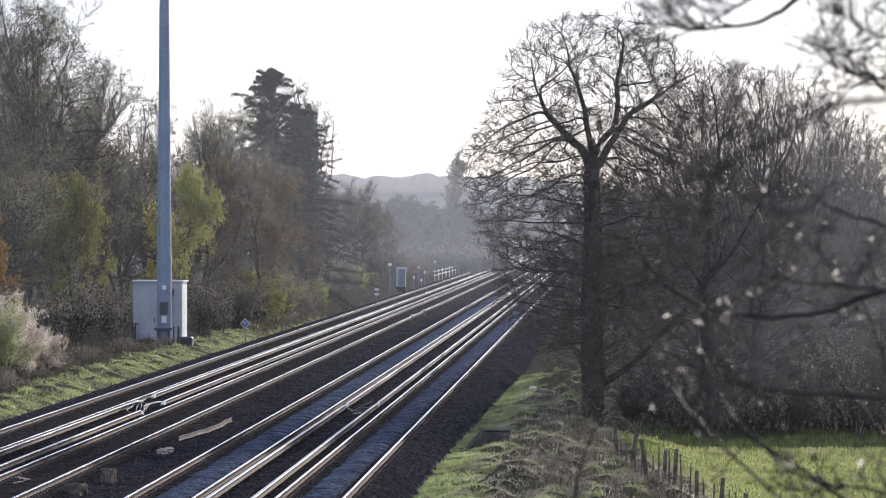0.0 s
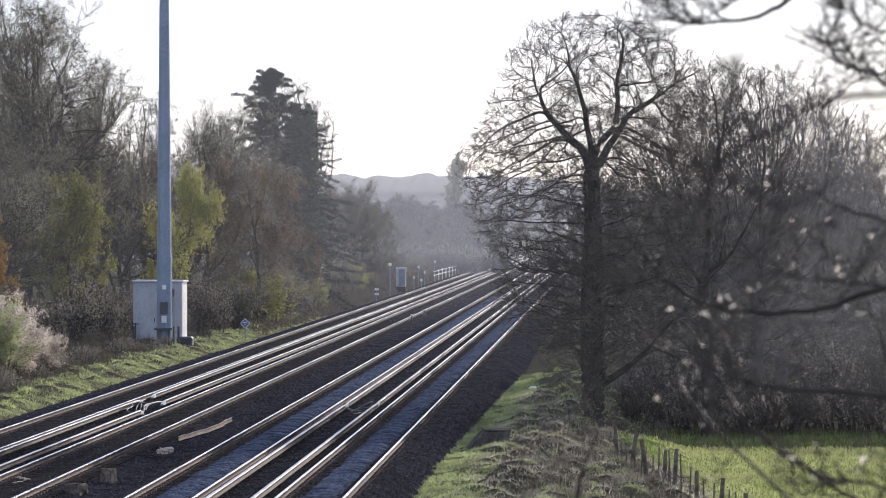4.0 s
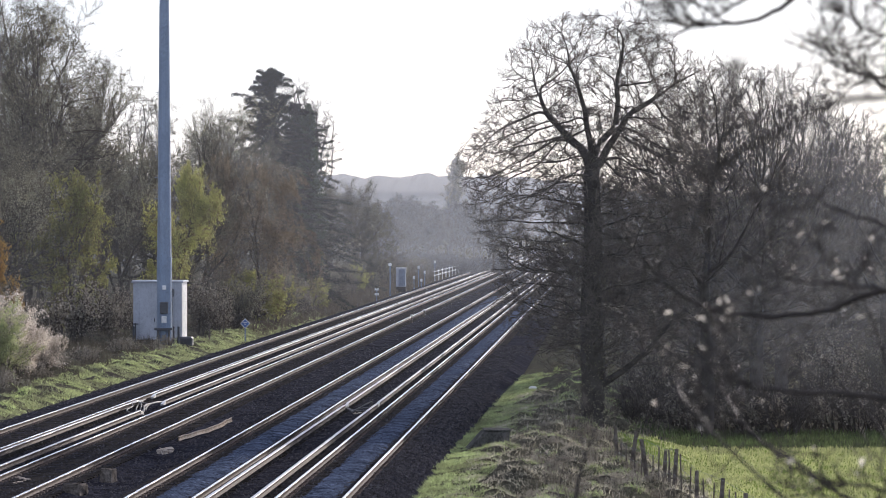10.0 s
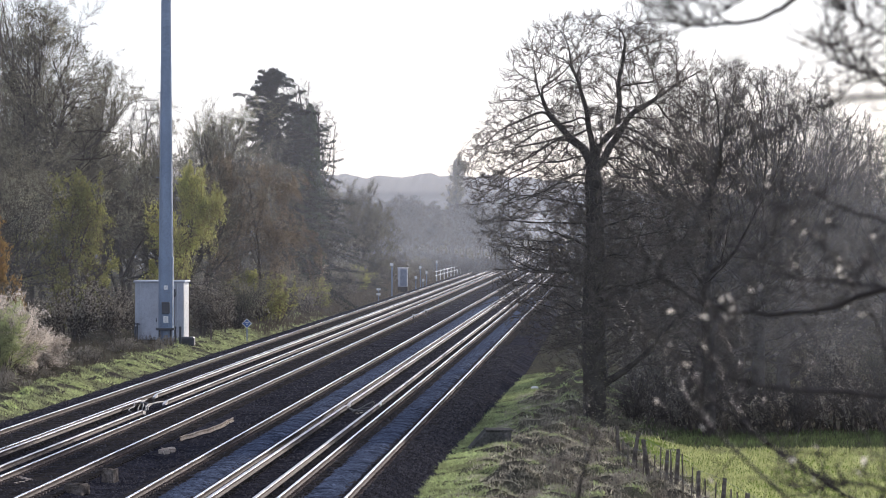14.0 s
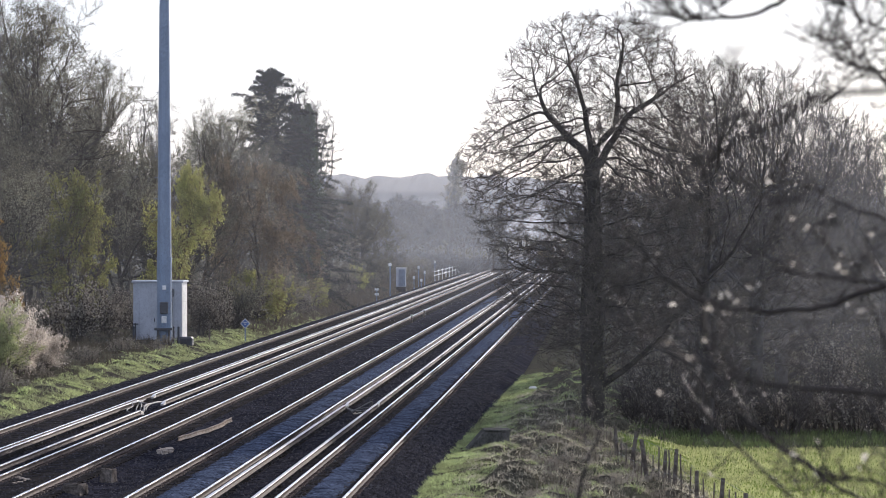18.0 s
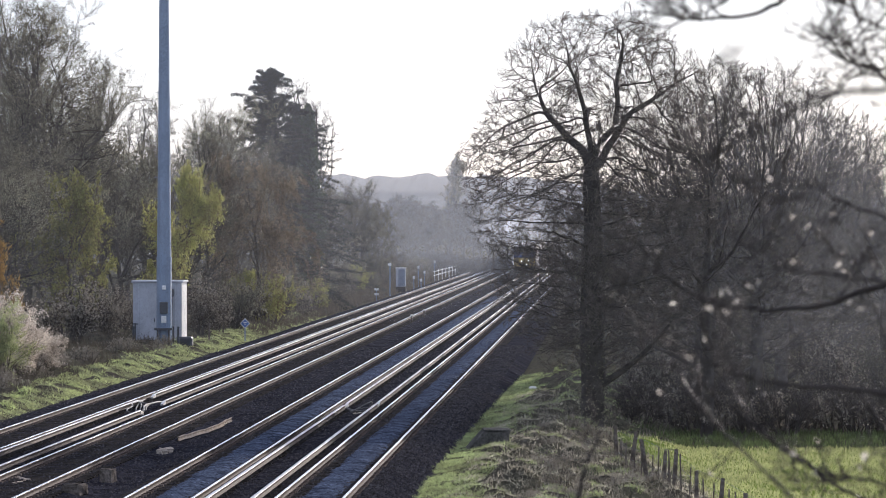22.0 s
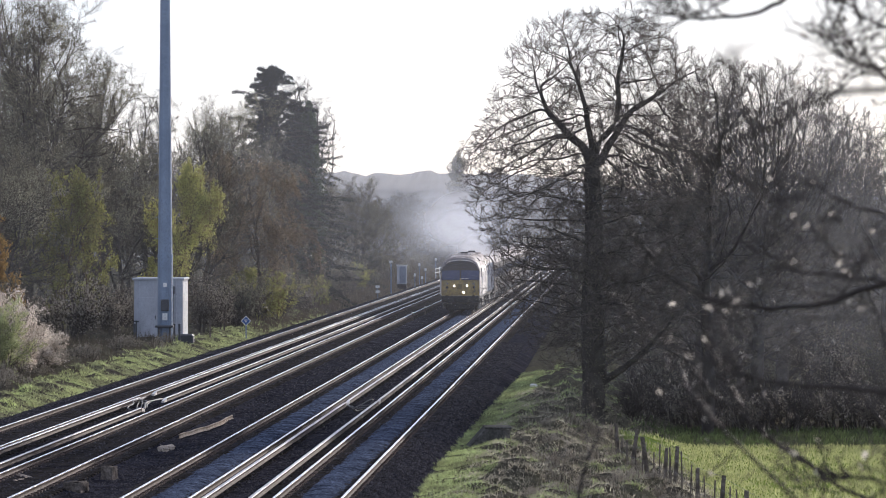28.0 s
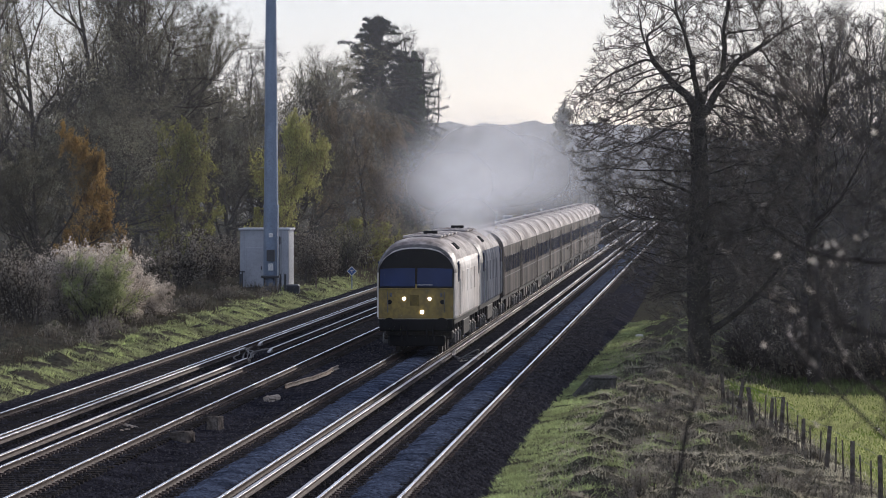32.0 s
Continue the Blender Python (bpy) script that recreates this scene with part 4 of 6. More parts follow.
T_FAR = plain_tree("far_tree", 20, 7.0, 0.16, [(11, 50, 0.6, 0.15, 5, 0.14, 0.05), (7, 48, 0.55, 0.2, 4, 0.2, 0.03), (6, 50, 0.55, 0.15, 3, 0.24, 0.02)], M_FARWOOD, M_FARWOOD, 1.2, 0.035, 4000, M_FARWOOD, 0.14)


def conifer_meshes(key, seed, height, spread):
    g = np.random.default_rng(seed)
    wood = tubes(np.stack([np.zeros(9), np.zeros(9), np.linspace(0, height, 9)], 1)[None], np.linspace(0.26, 0.03, 9)[None], 8)
    n = 300
    h = height * (0.1 + 0.9 * g.random(n) ** 0.8)
    a = g.uniform(0, 6.283, n)
    reach = (0.25 + spread * np.clip(1.0 - h / height, 0.0, 1) ** 0.55) * g.uniform(0.3, 1.3, n)
    tilt = g.normal(0, 0.22, n)[:, None]
    t = np.linspace(0, 1, 6)[None, :]
    pts = np.stack([np.cos(a)[:, None] * reach[:, None] * t, np.sin(a)[:, None] * reach[:, None] * t,
                    h[:, None] + reach[:, None] * ((0.25 + tilt + 0.35 * h[:, None] / height) * t - 0.75 * t ** 2 + 0.3 * t ** 3) + 0.05 * g.normal(size=(n, 6))], -1)
    limbs = tubes(pts, np.linspace(0.05, 0.012, 6)[None].repeat(n, 0), 4)
    i = g.integers(0, n, 95000)
    f = g.random(95000) ** 0.7
    k = np.minimum((f * 5).astype(int), 4)
    fr = (f * 5 - k)[:, None]
    c = pts[i, k] * (1 - fr) + pts[i, k + 1] * fr + g.normal(0, 1, (95000, 3)) * np.array([0.17, 0.17, 0.15]) * (1.3 - f)[:, None]
    c[:, 2] -= 0.12 * g.random(95000)
    return [("trunk", mesh_of(key + "_trunk", *joined([wood, limbs]), M_BARK)), ("foliage", mesh_of(key + "_needles", *flakes(c, 0.043, -0.2, 2.4), M_NEEDLE))]


T_FIR = conifer_meshes("conifer", 21, 18.0, 6.8)


def ivy_column(key, seed, height, width, n=16000):
    g = np.random.default_rng(seed)
    h = height * g.random(n) ** 0.85
    a = g.uniform(0, 6.283, n)
    lump = 1 + 0.45 * np.sin(a * 2 + h * 0.9) * np.sin(h * 1.7 + 1)
    r = width * lump * (1.05 - 0.5 * h / height) * np.sqrt(np.clip(1.02 - (h / height) ** 4, 0.0, 1)) * np.sqrt(g.uniform(0.25, 1, n))
    c = np.stack([np.cos(a) * r, np.sin(a) * r, h], 1)
    wood = tubes(np.stack([np.zeros(9), np.zeros(9), np.linspace(0, height, 9)], 1)[None], np.linspace(0.22, 0.03, 9)[None], 8)
    return [("trunk", mesh_of(key + "_trunk", *wood, M_BARK)), ("foliage", mesh_of(key + "_leaves", *flakes(c, 0.085), M_IVY))]


T_IVY = ivy_column("ivy_tree", 22, 14.0, 1.2)


def bush_meshes(key, seed, height, stems, twig, leaf, leaves, leaf_size, spread=0.9, dense=((7, 40, 0.45, 0.2, 3, 0.22, 0.05), (5, 44, 0.5, 0.1, 2, 0.28, 0.03), (3, 44, 0.55, 0.1, 2, 0.3, 0.02))):
    g = np.random.default_rng(seed)
    a, tilt = g.uniform(0, 6.283, stems), g.uniform(0.1, spread, stems)
    first = (np.stack([np.cos(a) * 0.5 * g.random(stems), np.sin(a) * 0.5 * g.random(stems), np.zeros(stems)], 1),
             np.stack([np.cos(a) * tilt, np.sin(a) * tilt, np.ones(stems)], 1), height * g.uniform(0.6, 1.0, stems))
    grown = branches(seed, height, 0.035, dense, first)
    wood, crown = tree_meshes(key, grown, 1, M_BARK, twig, 0.9, 0.007, (5, 4, 3, 3, 3, 3))
    out = [("wood", wood), ("crown", crown)]
    if leaves:
        out.append(("foliage", mesh_of(key + "_leaves", *flakes(np.concatenate([twig_points(grown, leaves * 2 // 3), twig_points(grown, leaves // 3, -2)]), leaf_size), leaf)))
    return out


B_OLIVE = bush_meshes("olive_bush", 31, 3.2, 16, M_TWIG_GREY, M_BUD_OLIVE, 6000, 0.05)
B_GREEN = bush_meshes("green_bush", 32, 3.0, 16, M_TWIG_GOLD, M_BUD, 6000, 0.055)
B_FRESH = bush_meshes("fresh_bush", 36, 3.2, 16, M_TWIG_GREY, M_FRESH, 24000, 0.04)
B_BLOSSOM = bush_meshes("blossom_bush", 33, 3.7, 22, M_TWIG_GREY, M_BLOSSOM, 34000, 0.038, 1.25)
B_BROWN = bush_meshes("brown_bush", 34, 2.8, 16, M_TWIG, M_DRY, 3000, 0.05)
B_DARK_SCRUB = bush_meshes("dark_scrub", 38, 2.4, 16, M_TWIG, M_TWIG_DARK, 2500, 0.04, 1.3)
B_BRAMBLE = bush_meshes("bramble", 35, 0.9, 12, M_DRY, M_DRY, 700, 0.035, 1.6, ((5, 40, 0.5, 0.2, 3, 0.25, -0.05), (4, 42, 0.5, 0.1, 2, 0.25, 0.0)))

def grown_crown(seed, stem, outline, deep, count, lift, shell=0.5, step=0.2, rise=0.6, forks=()):
    """A bare tree whose branches reach for points of light in its crown. stem: the trunk's places; outline: rows of (height, west, east) of the crown; deep: its half depth.
    Returns the branches as a list of (places, radii), thickest first, and the tips as (place, heading)."""
    g = np.random.default_rng(seed)
    hs, west, east = np.array(outline, float).T
    z = g.uniform(hs[0], hs[-1], count * 6)
    w, e = np.interp(z, hs, west), np.interp(z, hs, east)
    a, r = g.uniform(0, 2 * np.pi, len(z)), g.random(len(z)) ** shell
    half = (e - w) / 2
    x, y = (w + e) / 2 + half * r * np.cos(a), deep * half / half.max() * r * np.sin(a)
    keep = g.random(len(z)) < half / half.max()
    light = np.stack([x, y, z], 1)[keep][:count]
    nodes = [np.array(p, float) for p in stem]
    parent = list(range(-1, len(stem) - 1))
    for limb in forks:
        at_node, here = len(stem) - 1, nodes[len(stem) - 1]
        for goal in limb:
            way = np.array(goal, float) - here
            for q in np.arange(0.25, np.linalg.norm(way) + 0.1, 0.25):
                nodes.append(here + way * q / np.linalg.norm(way) + g.normal(0, 0.035, 3))
                parent.append(at_node)
                at_node = len(nodes) - 1
            here = nodes[-1]
    arr = np.array(nodes)
    dist = np.linalg.norm(light[:, None] - arr[None], axis=2)
    # from the stem, branches rise: each point of light draws on a place well below it
    lower = light - np.array([0, 0, 1.0]) * (rise * np.hypot(light[:, 0], light[:, 1]))[:, None]
    near = np.linalg.norm(lower[:, None] - arr[None], axis=2).argmin(1)
    best = dist[np.arange(len(light)), near]
    for _ in range(150):
        todo = best < 7.0
        if not todo.any():
            break
        pull = {}
        way = light[todo] - arr[near[todo]]
        way /= np.linalg.norm(way, axis=1, keepdims=True) + 1e-9
        for k, d in zip(near[todo], way):
            pull.setdefault(int(k), []).append(d)
        first = len(nodes)
        for k, ds in pull.items():
            d = np.mean(ds, axis=0)
            if parent[k] >= 0:
                old = nodes[k] - nodes[parent[k]]
                d = d + 0.55 * old / (np.linalg.norm(old) + 1e-9)
            d = d + g.normal(0, 0.2, 3) + np.array([0, 0, lift])
            d /= np.linalg.norm(d) + 1e-9
            nodes.append(nodes[k] + d * step)
            parent.append(k)
        fresh = np.array(nodes[first:])
        arr = np.array(nodes)
        fd = np.linalg.norm(light[:, None] - fresh[None], axis=2)
        m, am = fd.min(1), fd.argmin(1)
        closer = m < best
        best, near = np.where(closer, m, best), np.where(closer, first + am, near)
        live = best > step * 1.45
        light, best, near = light[live], best[live], near[live]
        if len(light) == 0:
            break
    n = len(nodes)
    kids = [[] for _ in range(n)]
    for k in range(1, n):
        kids[parent[k]].append(k)
    area = np.zeros(n)
    for k in range(n - 1, -1, -1):
        area[k] = max(0.0085 ** 1.8, sum(area[c] for c in kids[k]))
    rad = area ** (1 / 1.8)
    lines, tips, starts = [], [], [(0, None)]
    while starts:
        k, root = starts.pop()
        chain = [] if root is None else [root]
        while True:
            chain.append(k)
            if not kids[k]:
                break
            order = sorted(kids[k], key=lambda c: -area[c])
            starts += [(c, k) for c in order[1:]]
            k = order[0]
        p = arr[chain].copy()
        q = p.copy()
        if len(p) > 3:
            q[1:-1] = 0.25 * p[:-2] + 0.5 * p[1:-1] + 0.25 * p[2:]
        r = rad[chain].copy()
        if root is not None:
            r[0] = r[1]
        lines.append((q, r))
        for i in range(max(1, len(chain) // 2), len(chain), 2):
            if r[i] < 0.022:
                h = q[i] - q[i - 1]
                tips.append((q[i], h / (np.linalg.norm(h) + 1e-9)))
    lines.sort(key=lambda c: -c[1].max())
    return lines, tips


def twig_sprays(seed, tips, per, length, up, levels, least):
    """Fine twigs that carry on from the branches' ends."""
    g = np.random.default_rng(seed)
    p, h = np.array([t[0] for t in tips]), np.array([t[1] for t in tips])
    p, h = p.repeat(per, 0), h.repeat(per, 0)
    h = h + g.normal(0, 0.5, h.shape) + np.array([0, 0, up])
    grown = branches(seed + 1, length, 0.009, levels, (p, h, length * g.uniform(0.5, 1.3, len(p))), spread_up=up, gait=(3, 0.13, 0.05))
    tris = []
    for q, r in grown[:-1]:
        v, f = tubes(q, np.maximum(r, least), 3)
        tris.append((v, np.concatenate([f[:, :3], f[:, [0, 2, 3]]])))
    return joined(tris + [spikes(grown[-1][0], least)]), grown


def chains(lines, sides):
    """Tubes along branches of any length."""
    return joined([tubes(q[None], r[None], sides) for q, r in lines])


def open_tree(key, seed, height, outline, deep, count, twig, per=1):
    """A bare tree with several upswept limbs."""
    stem = [(0.06 * math.sin(z), 0.0, z) for z in np.arange(0, height * 0.42, 0.3)]
    lines, tips = grown_crown(seed, stem, [(h * height, w, e) for h, w, e in outline], deep, count, 0.14, step=0.23, rise=1.0)
    lines = [(q, r * 0.24 / lines[0][1].max()) for q, r in lines]
    (v, f), grown = twig_sprays(seed + 3, tips, per, 0.55, 0.12, [(4, 40, 0.62, 0.2, 3, 0.16, 0.03), (4, 40, 0.6, 0.2, 2, 0.18, 0.02)], 0.006)
    return [("trunk", mesh_of(key + "_wood", *chains([(q, np.maximum(r, 0.01)) for q, r in lines], 6), M_OAK, True)), ("crown", mesh_of(key + "_twigs", v, f, twig)),
            ("foliage", mesh_of(key + "_buds", *flakes(twig_points(grown, 5000, -1, 0.5), 0.022), M_BUD_OLIVE))]


VASE = [(0.2, -1.5, 1.5), (0.4, -2.8, 2.8), (0.65, -3.6, 3.6), (0.85, -3.2, 3.2), (1.0, -1.2, 1.2)]
T_FAN = open_tree("fan_tree", 79, 15.0, [(0.35, -0.8, 0.8), (0.6, -1.7, 1.7), (0.85, -1.9, 1.9), (1.0, -0.8, 0.8)], 1.7, 900, M_TWIG)
T_VASE = open_tree("vase_tree", 71, 12.3, VASE, 3.2, 2400, M_TWIG_DARK)
T_VASE2 = open_tree("broad_tree", 75, 11.4, VASE, 3.4, 2400, M_TWIG_DARK)

# the wood on the cabin's side: kind, across, distance, scale, turn, height stretch
L_BARE, L_UP, L_ROUND = "bare twiggy grey-brown tree in early spring", "upright bare tree with olive buds", "bushy grey-olive tree with bare twigs"
LEFT = [
    (T_ROUND, -1060, 312, 1.35, 30, 1.2, L_ROUND), (T_ROUND, -900, 338, 1.3, 310, 1.15, L_ROUND),
    (T_BARE, -1040, 330, 1.42, 0, 1.0, L_BARE), (T_BARE2, -985, 322, 1.4, 160, 1.0, L_BARE), (T_BARE, -945, 330, 1.08, 230, 1.0, L_BARE), (T_BARE, -1090, 335, 1.45, 60, 1.0, L_BARE), (T_BARE2, -1200, 312, 1.35, 80, 1.0, L_BARE), (T_BARE, -1330, 290, 1.25, 200, 1.0, L_BARE),
    (T_BARE2, -935, 345, 1.12, 30, 1.0, L_BARE), (T_ROUND, -980, 300, 1.15, 10, 1.05, L_ROUND), (T_ROUND, -1120, 290, 1.1, 140, 1.1, L_ROUND),
    (T_FAN, -830, 405, 1.02, 0, 1.0, "thin sparse bare tree against the sky"), (T_ROUND, -870, 330, 1.2, 60, 1.05, L_ROUND), (T_FAN, -700, 420, 1.0, 90, 0.95, "thin sparse bare tree against the sky"),
    (T_UP, -735, 352, 0.92, 20, 0.95, L_UP), (T_UP, -690, 368, 0.9, 120, 0.95, L_UP), (T_ROUND, -760, 335, 1.1, 200, 1.0, L_ROUND), (T_UP, -640, 390, 0.85, 200, 0.95, L_UP),
    (T_BIRCH, -632, 352, 0.98, 0, 0.86, "golden-brown weeping birch with hanging twigs"),
    (T_FAN, -560, 470, 1.22, 40, 1.0, "thin sparse bare tree against the sky"), (T_FAN, -528, 480, 1.15, 140, 0.98, "thin sparse bare tree against the sky"),
    (T_ROUND, -495, 482, 1.15, 0, 1.0, L_ROUND), (T_UP, -470, 520, 0.72, 70, 0.9, L_UP), (T_ROUND, -450, 545, 1.1, 190, 1.0, L_ROUND), (T_BARE2, -520, 505, 0.72, 10, 1.0, L_BARE),
    (T_ROUND, -420, 620, 0.85, 100, 0.9, L_ROUND), (T_UP, -1085, 400, 1.3, 10, 1.1, L_UP), (T_BARE, -900, 420, 1.2, 110, 1.0, L_BARE), (T_BARE2, -1400, 340, 1.5, 10, 1.0, L_BARE),
]
for k in range(11):
    LEFT.append(((T_ROUND, T_BARE2)[k % 2], -1330 + 78 * k, 385 + (k * 41) % 60, 1.35 if k % 2 == 0 else 1.0, 77 * k, 1.1 if k < 9 else 0.9, L_ROUND if k % 2 == 0 else L_BARE))
for k in range(6):
    LEFT.append((T_ROUND, -1300 + 125 * k, 335 + (k * 23) % 40, 1.05, 40 + 97 * k, 1.0, L_ROUND))
for meshes, across, dist, sc, turn, tall, label in LEFT:
    stand("tree", meshes, at(across, dist), dist, sc, turn, label, "tree", "wood beside the railway", tall)
stand("willow", T_WILLOW, at(-772, 312), 312, 0.82, 0, "sallow tree with yellow-green catkins", "tree", "wood beside the railway", 1.75)
stand("willow", T_WILLOW, at(-957, 296), 296, 0.85, 90, "sallow tree with yellow-green catkins", "tree", "wood beside the railway", 1.55)
stand("willow", T_WILLOW, at(-640, 350), 350, 0.55, 200, "sallow tree with yellow-green catkins", "tree", "wood beside the railway")
stand("conifer", T_FIR, at(-603, 420), 420, 1.0, 0, "tall dark green conifer with drooping boughs", "conifer", "wood beside the railway")
stand("conifer", T_FIR, at(-562, 432), 432, 0.84, 130, "tall dark green conifer with drooping boughs", "conifer", "wood beside the railway")
stand("ivy_tree", T_IVY, at(-540, 425), 425, 1.14, 0, "tall trunk smothered in dark green ivy", "tree", "wood beside the railway")
# golden leaf colour imitates the sunlit side of one broad orange-brown tree
stand("autumn_tree", T_ORANGE, at(-1132, 246), 246, 0.55, 0, "narrow golden-orange tree painting a broad tree's sunlit side", "tree", "wood beside the railway", 1.75)
stand("tree", T_ROUND, at(-1205, 243), 243, 0.86, 70, "brown twiggy bare tree beside the blossom", "tree", "wood beside the railway")
stand("tree", T_ROUND, at(-1265, 248), 248, 0.86, 170, "brown twiggy bare tree beside the blossom", "tree", "wood beside the railway")
for k, (across, dist, sc) in enumerate(((-1140, 222, 0.86), (-1105, 224, 0.8), (-1062, 228, 0.66), (-1022, 233, 0.45))):
    stand("blackthorn", B_BLOSSOM, at(across, dist), dist, sc, 70 * k, "blackthorn bush covered in cream blossom", "bush", "blossoming bushes")
lowrow = [(-1010, 280), (-960, 285), (-905, 300), (-855, 318), (-700, 318), (-668, 330), (-640, 345), (-610, 352), (-585, 370), (-560, 385), (-530, 410), (-505, 440), (-475, 470),
          (-450, 500), (-425, 540), (-405, 580), (-730, 312), (-1070, 262), (-780, 330), (-930, 318)]
for k, (across, dist) in enumerate(lowrow):
    kind = (B_OLIVE, B_BROWN, B_GREEN)[(k * 7 + 1) % 3] if k not in (0, 1, 2, 3, 4, 16, 17) else B_BROWN
    lab = {id(B_OLIVE): "olive-grey shrub with thin bare twigs", id(B_BROWN): "brown leafless shrub with tangled stems", id(B_GREEN): "shrub with fresh yellow-green buds"}[id(kind)]
    stand("shrub", kind, at(across, dist), dist, 0.75 + 0.4 * ((k * 37) % 10) / 10, 53 * k, lab, "bush", "shrubs at the wood's edge")

# far wood beyond the junction
g = random.Random(9)
for k in range(38):
    dist = g.uniform(820, 1150)
    across = g.uniform(-470, -205)
    stand("far_tree", T_FAR, at(across, dist), dist, g.uniform(0.8, 1.15), g.uniform(0, 360), "hazy grey-brown far woodland tree", "tree", "far wood", g.uniform(0.9, 1.1))
for k in range(16):
    dist = g.uniform(900, 1300)
    stand("far_tree", T_FAR, at(g.uniform(-60, 480), dist), dist, g.uniform(0.7, 1.0), g.uniform(0, 360), "hazy grey-brown far woodland tree", "tree", "far wood", g.uniform(0.8, 1.0))
for k in range(24):
    dist = g.uniform(700, 800)
    stand("far_shrub", T_FAR, at(-420 + 10 * k, dist), dist, 0.62, g.uniform(0, 360), "hazy low scrub before the far wood", "bush", "far wood", 0.7, 1.6)
stand("poplar", plain_tree("poplar", 33, 13.0, 0.2, [(46, 24, 0.28, 0.06, 5, 0.1, 0.15), (9, 30, 0.5, 0.2, 4, 0.14, 0.1), (6, 30, 0.5, 0.2, 3, 0.18, 0.08)], M_FARWOOD, M_FARWOOD, 0.9, 0.03, 6000, M_FARBUD, 0.13),
      at(-287, 905), 905, 1.12, 0, "tall narrow pale bare poplar", "tree", "far wood")

# the great oak beside the line: a straight trunk, a high fork, low level sprays and an open top
oak = tagged(empty("oak_tree", -0.67, 178, float(ground_z(-0.67, 178)) - 0.1, 0), "great bare oak with dark spreading branches", "tree")
OAK_STEM = [(0.03 * math.sin(z * 1.3), 0.05 * math.cos(z), z) for z in np.arange(0, 8.2, 0.27)]
OAK_OUT = [(2.4, -2.0, 2.2), (4.0, -2.9, 3.2), (6.0, -3.6, 3.9), (7.6, -4.3, 4.2), (8.8, -4.4, 4.1), (10.0, -3.4, 3.9), (11.2, -2.9, 3.6), (12.2, -2.6, 3.0), (12.9, -1.8, 2.3), (13.3, -0.8, 1.3)]
oak_lines, oak_tips = grown_crown(61, OAK_STEM, OAK_OUT, 4.2, 6200, 0.08, shell=0.4, rise=0.85, forks=[
    [(-0.25, 0.15, 8.9), (-0.9, 0.4, 9.5), (-1.5, 0.6, 10.1), (-1.9, 0.7, 11.0)], [(-0.05, -0.2, 9.2), (-0.25, -0.5, 10.3), (-0.7, -0.8, 11.6)],
    [(0.15, 0.0, 9.0), (0.7, -0.2, 9.6), (0.85, -0.3, 10.3), (0.76, -0.3, 11.2), (1.1, -0.2, 12.3)], [(0.5, 0.3, 8.9), (1.1, 0.5, 9.9), (2.6, 0.8, 11.0)]])
trunk_line = oak_lines[0]
grow = np.interp(trunk_line[1], [0.0, trunk_line[1].max()], [0.0, 0.38])
put("trunk", mesh_of("oak_trunk", *tubes(trunk_line[0][None], np.maximum(grow, 0.012)[None], 14), M_OAK, True), oak)
thick = [(q, r * 0.38 / trunk_line[1].max()) for q, r in oak_lines[1:]]
for q, r in thick[:60]:
    put("limb", mesh_of("oak_limb", *tubes(q[None], np.maximum(r, 0.008)[None], 7), M_OAK, True), oak)
put("branchwork", mesh_of("oak_boughs", *chains([(q, np.maximum(r, 0.0095)) for q, r in thick[60:]], 4), M_OAK), oak)["kind"] = "stuff"
(ov, of), oak_grown = twig_sprays(63, oak_tips, 2, 0.36, 0.12, [(4, 38, 0.6, 0.2, 3, 0.16, 0.03), (3, 38, 0.6, 0.25, 2, 0.18, 0.02)], 0.0058)
put("crown", mesh_of("oak_crown", ov, of, M_OAK_TWIG), oak)
put("budding", mesh_of("oak_buds", *flakes(twig_points(oak_grown, 9000, -1, 0.5), 0.016), M_OAK_TWIG), oak, None, "small brown buds")["kind"] = "stuff"
bigl = branches(46, 3.2, 0.13, [(8, 45, 0.5, 0.3, 5, 0.2, 0.05), (7, 45, 0.5, 0.15, 4, 0.22, 0.03), (5, 45, 0.55, 0.15, 3, 0.25, 0.02)], (np.array([[0.25, -0.1, 1.35]]), np.array([[1.0, -0.25, 0.5]])))
bw, bc = tree_meshes("oak_big_limb", bigl, 1, M_OAK, M_OAK_TWIG, 0.7, 0.006)
put("limb", bw, oak, None, "thick low limb reaching over the field")
put("limb_spray", bc, oak)
# short shoots all the way up the trunk
gs = np.random.default_rng(68)
shoot_z, shoot_a = gs.uniform(1.6, 8.0, 190), gs.uniform(0, 6.283, 190)
shoots = branches(69, 1.0, 0.012, [(5, 42, 0.55, 0.2, 3, 0.16, 0.0), (4, 40, 0.55, 0.2, 2, 0.18, 0.0)],
                  (np.stack([0.25 * np.cos(shoot_a), 0.25 * np.sin(shoot_a), shoot_z], 1), np.stack([np.cos(shoot_a), np.sin(shoot_a), gs.uniform(-0.1, 0.6, 190)], 1), gs.uniform(0.5, 1.7, 190)), gait=(4, 0.14, 0.02))
put("shoot_spray", mesh_of("oak_shoots", *joined([tubes(p, np.maximum(r, 0.006), 3) for p, r in shoots]), M_OAK_TWIG), oak)["kind"] = "stuff"
# ivy and young shoots about the foot of the trunk
ga = np.random.default_rng(66)
foot_a, foot_z = ga.uniform(0, 6.283, 2600), 0.2 + 5.5 * ga.random(2600) ** 1.5
foot_r = 0.42 + 0.5 * ga.random(2600) ** 2
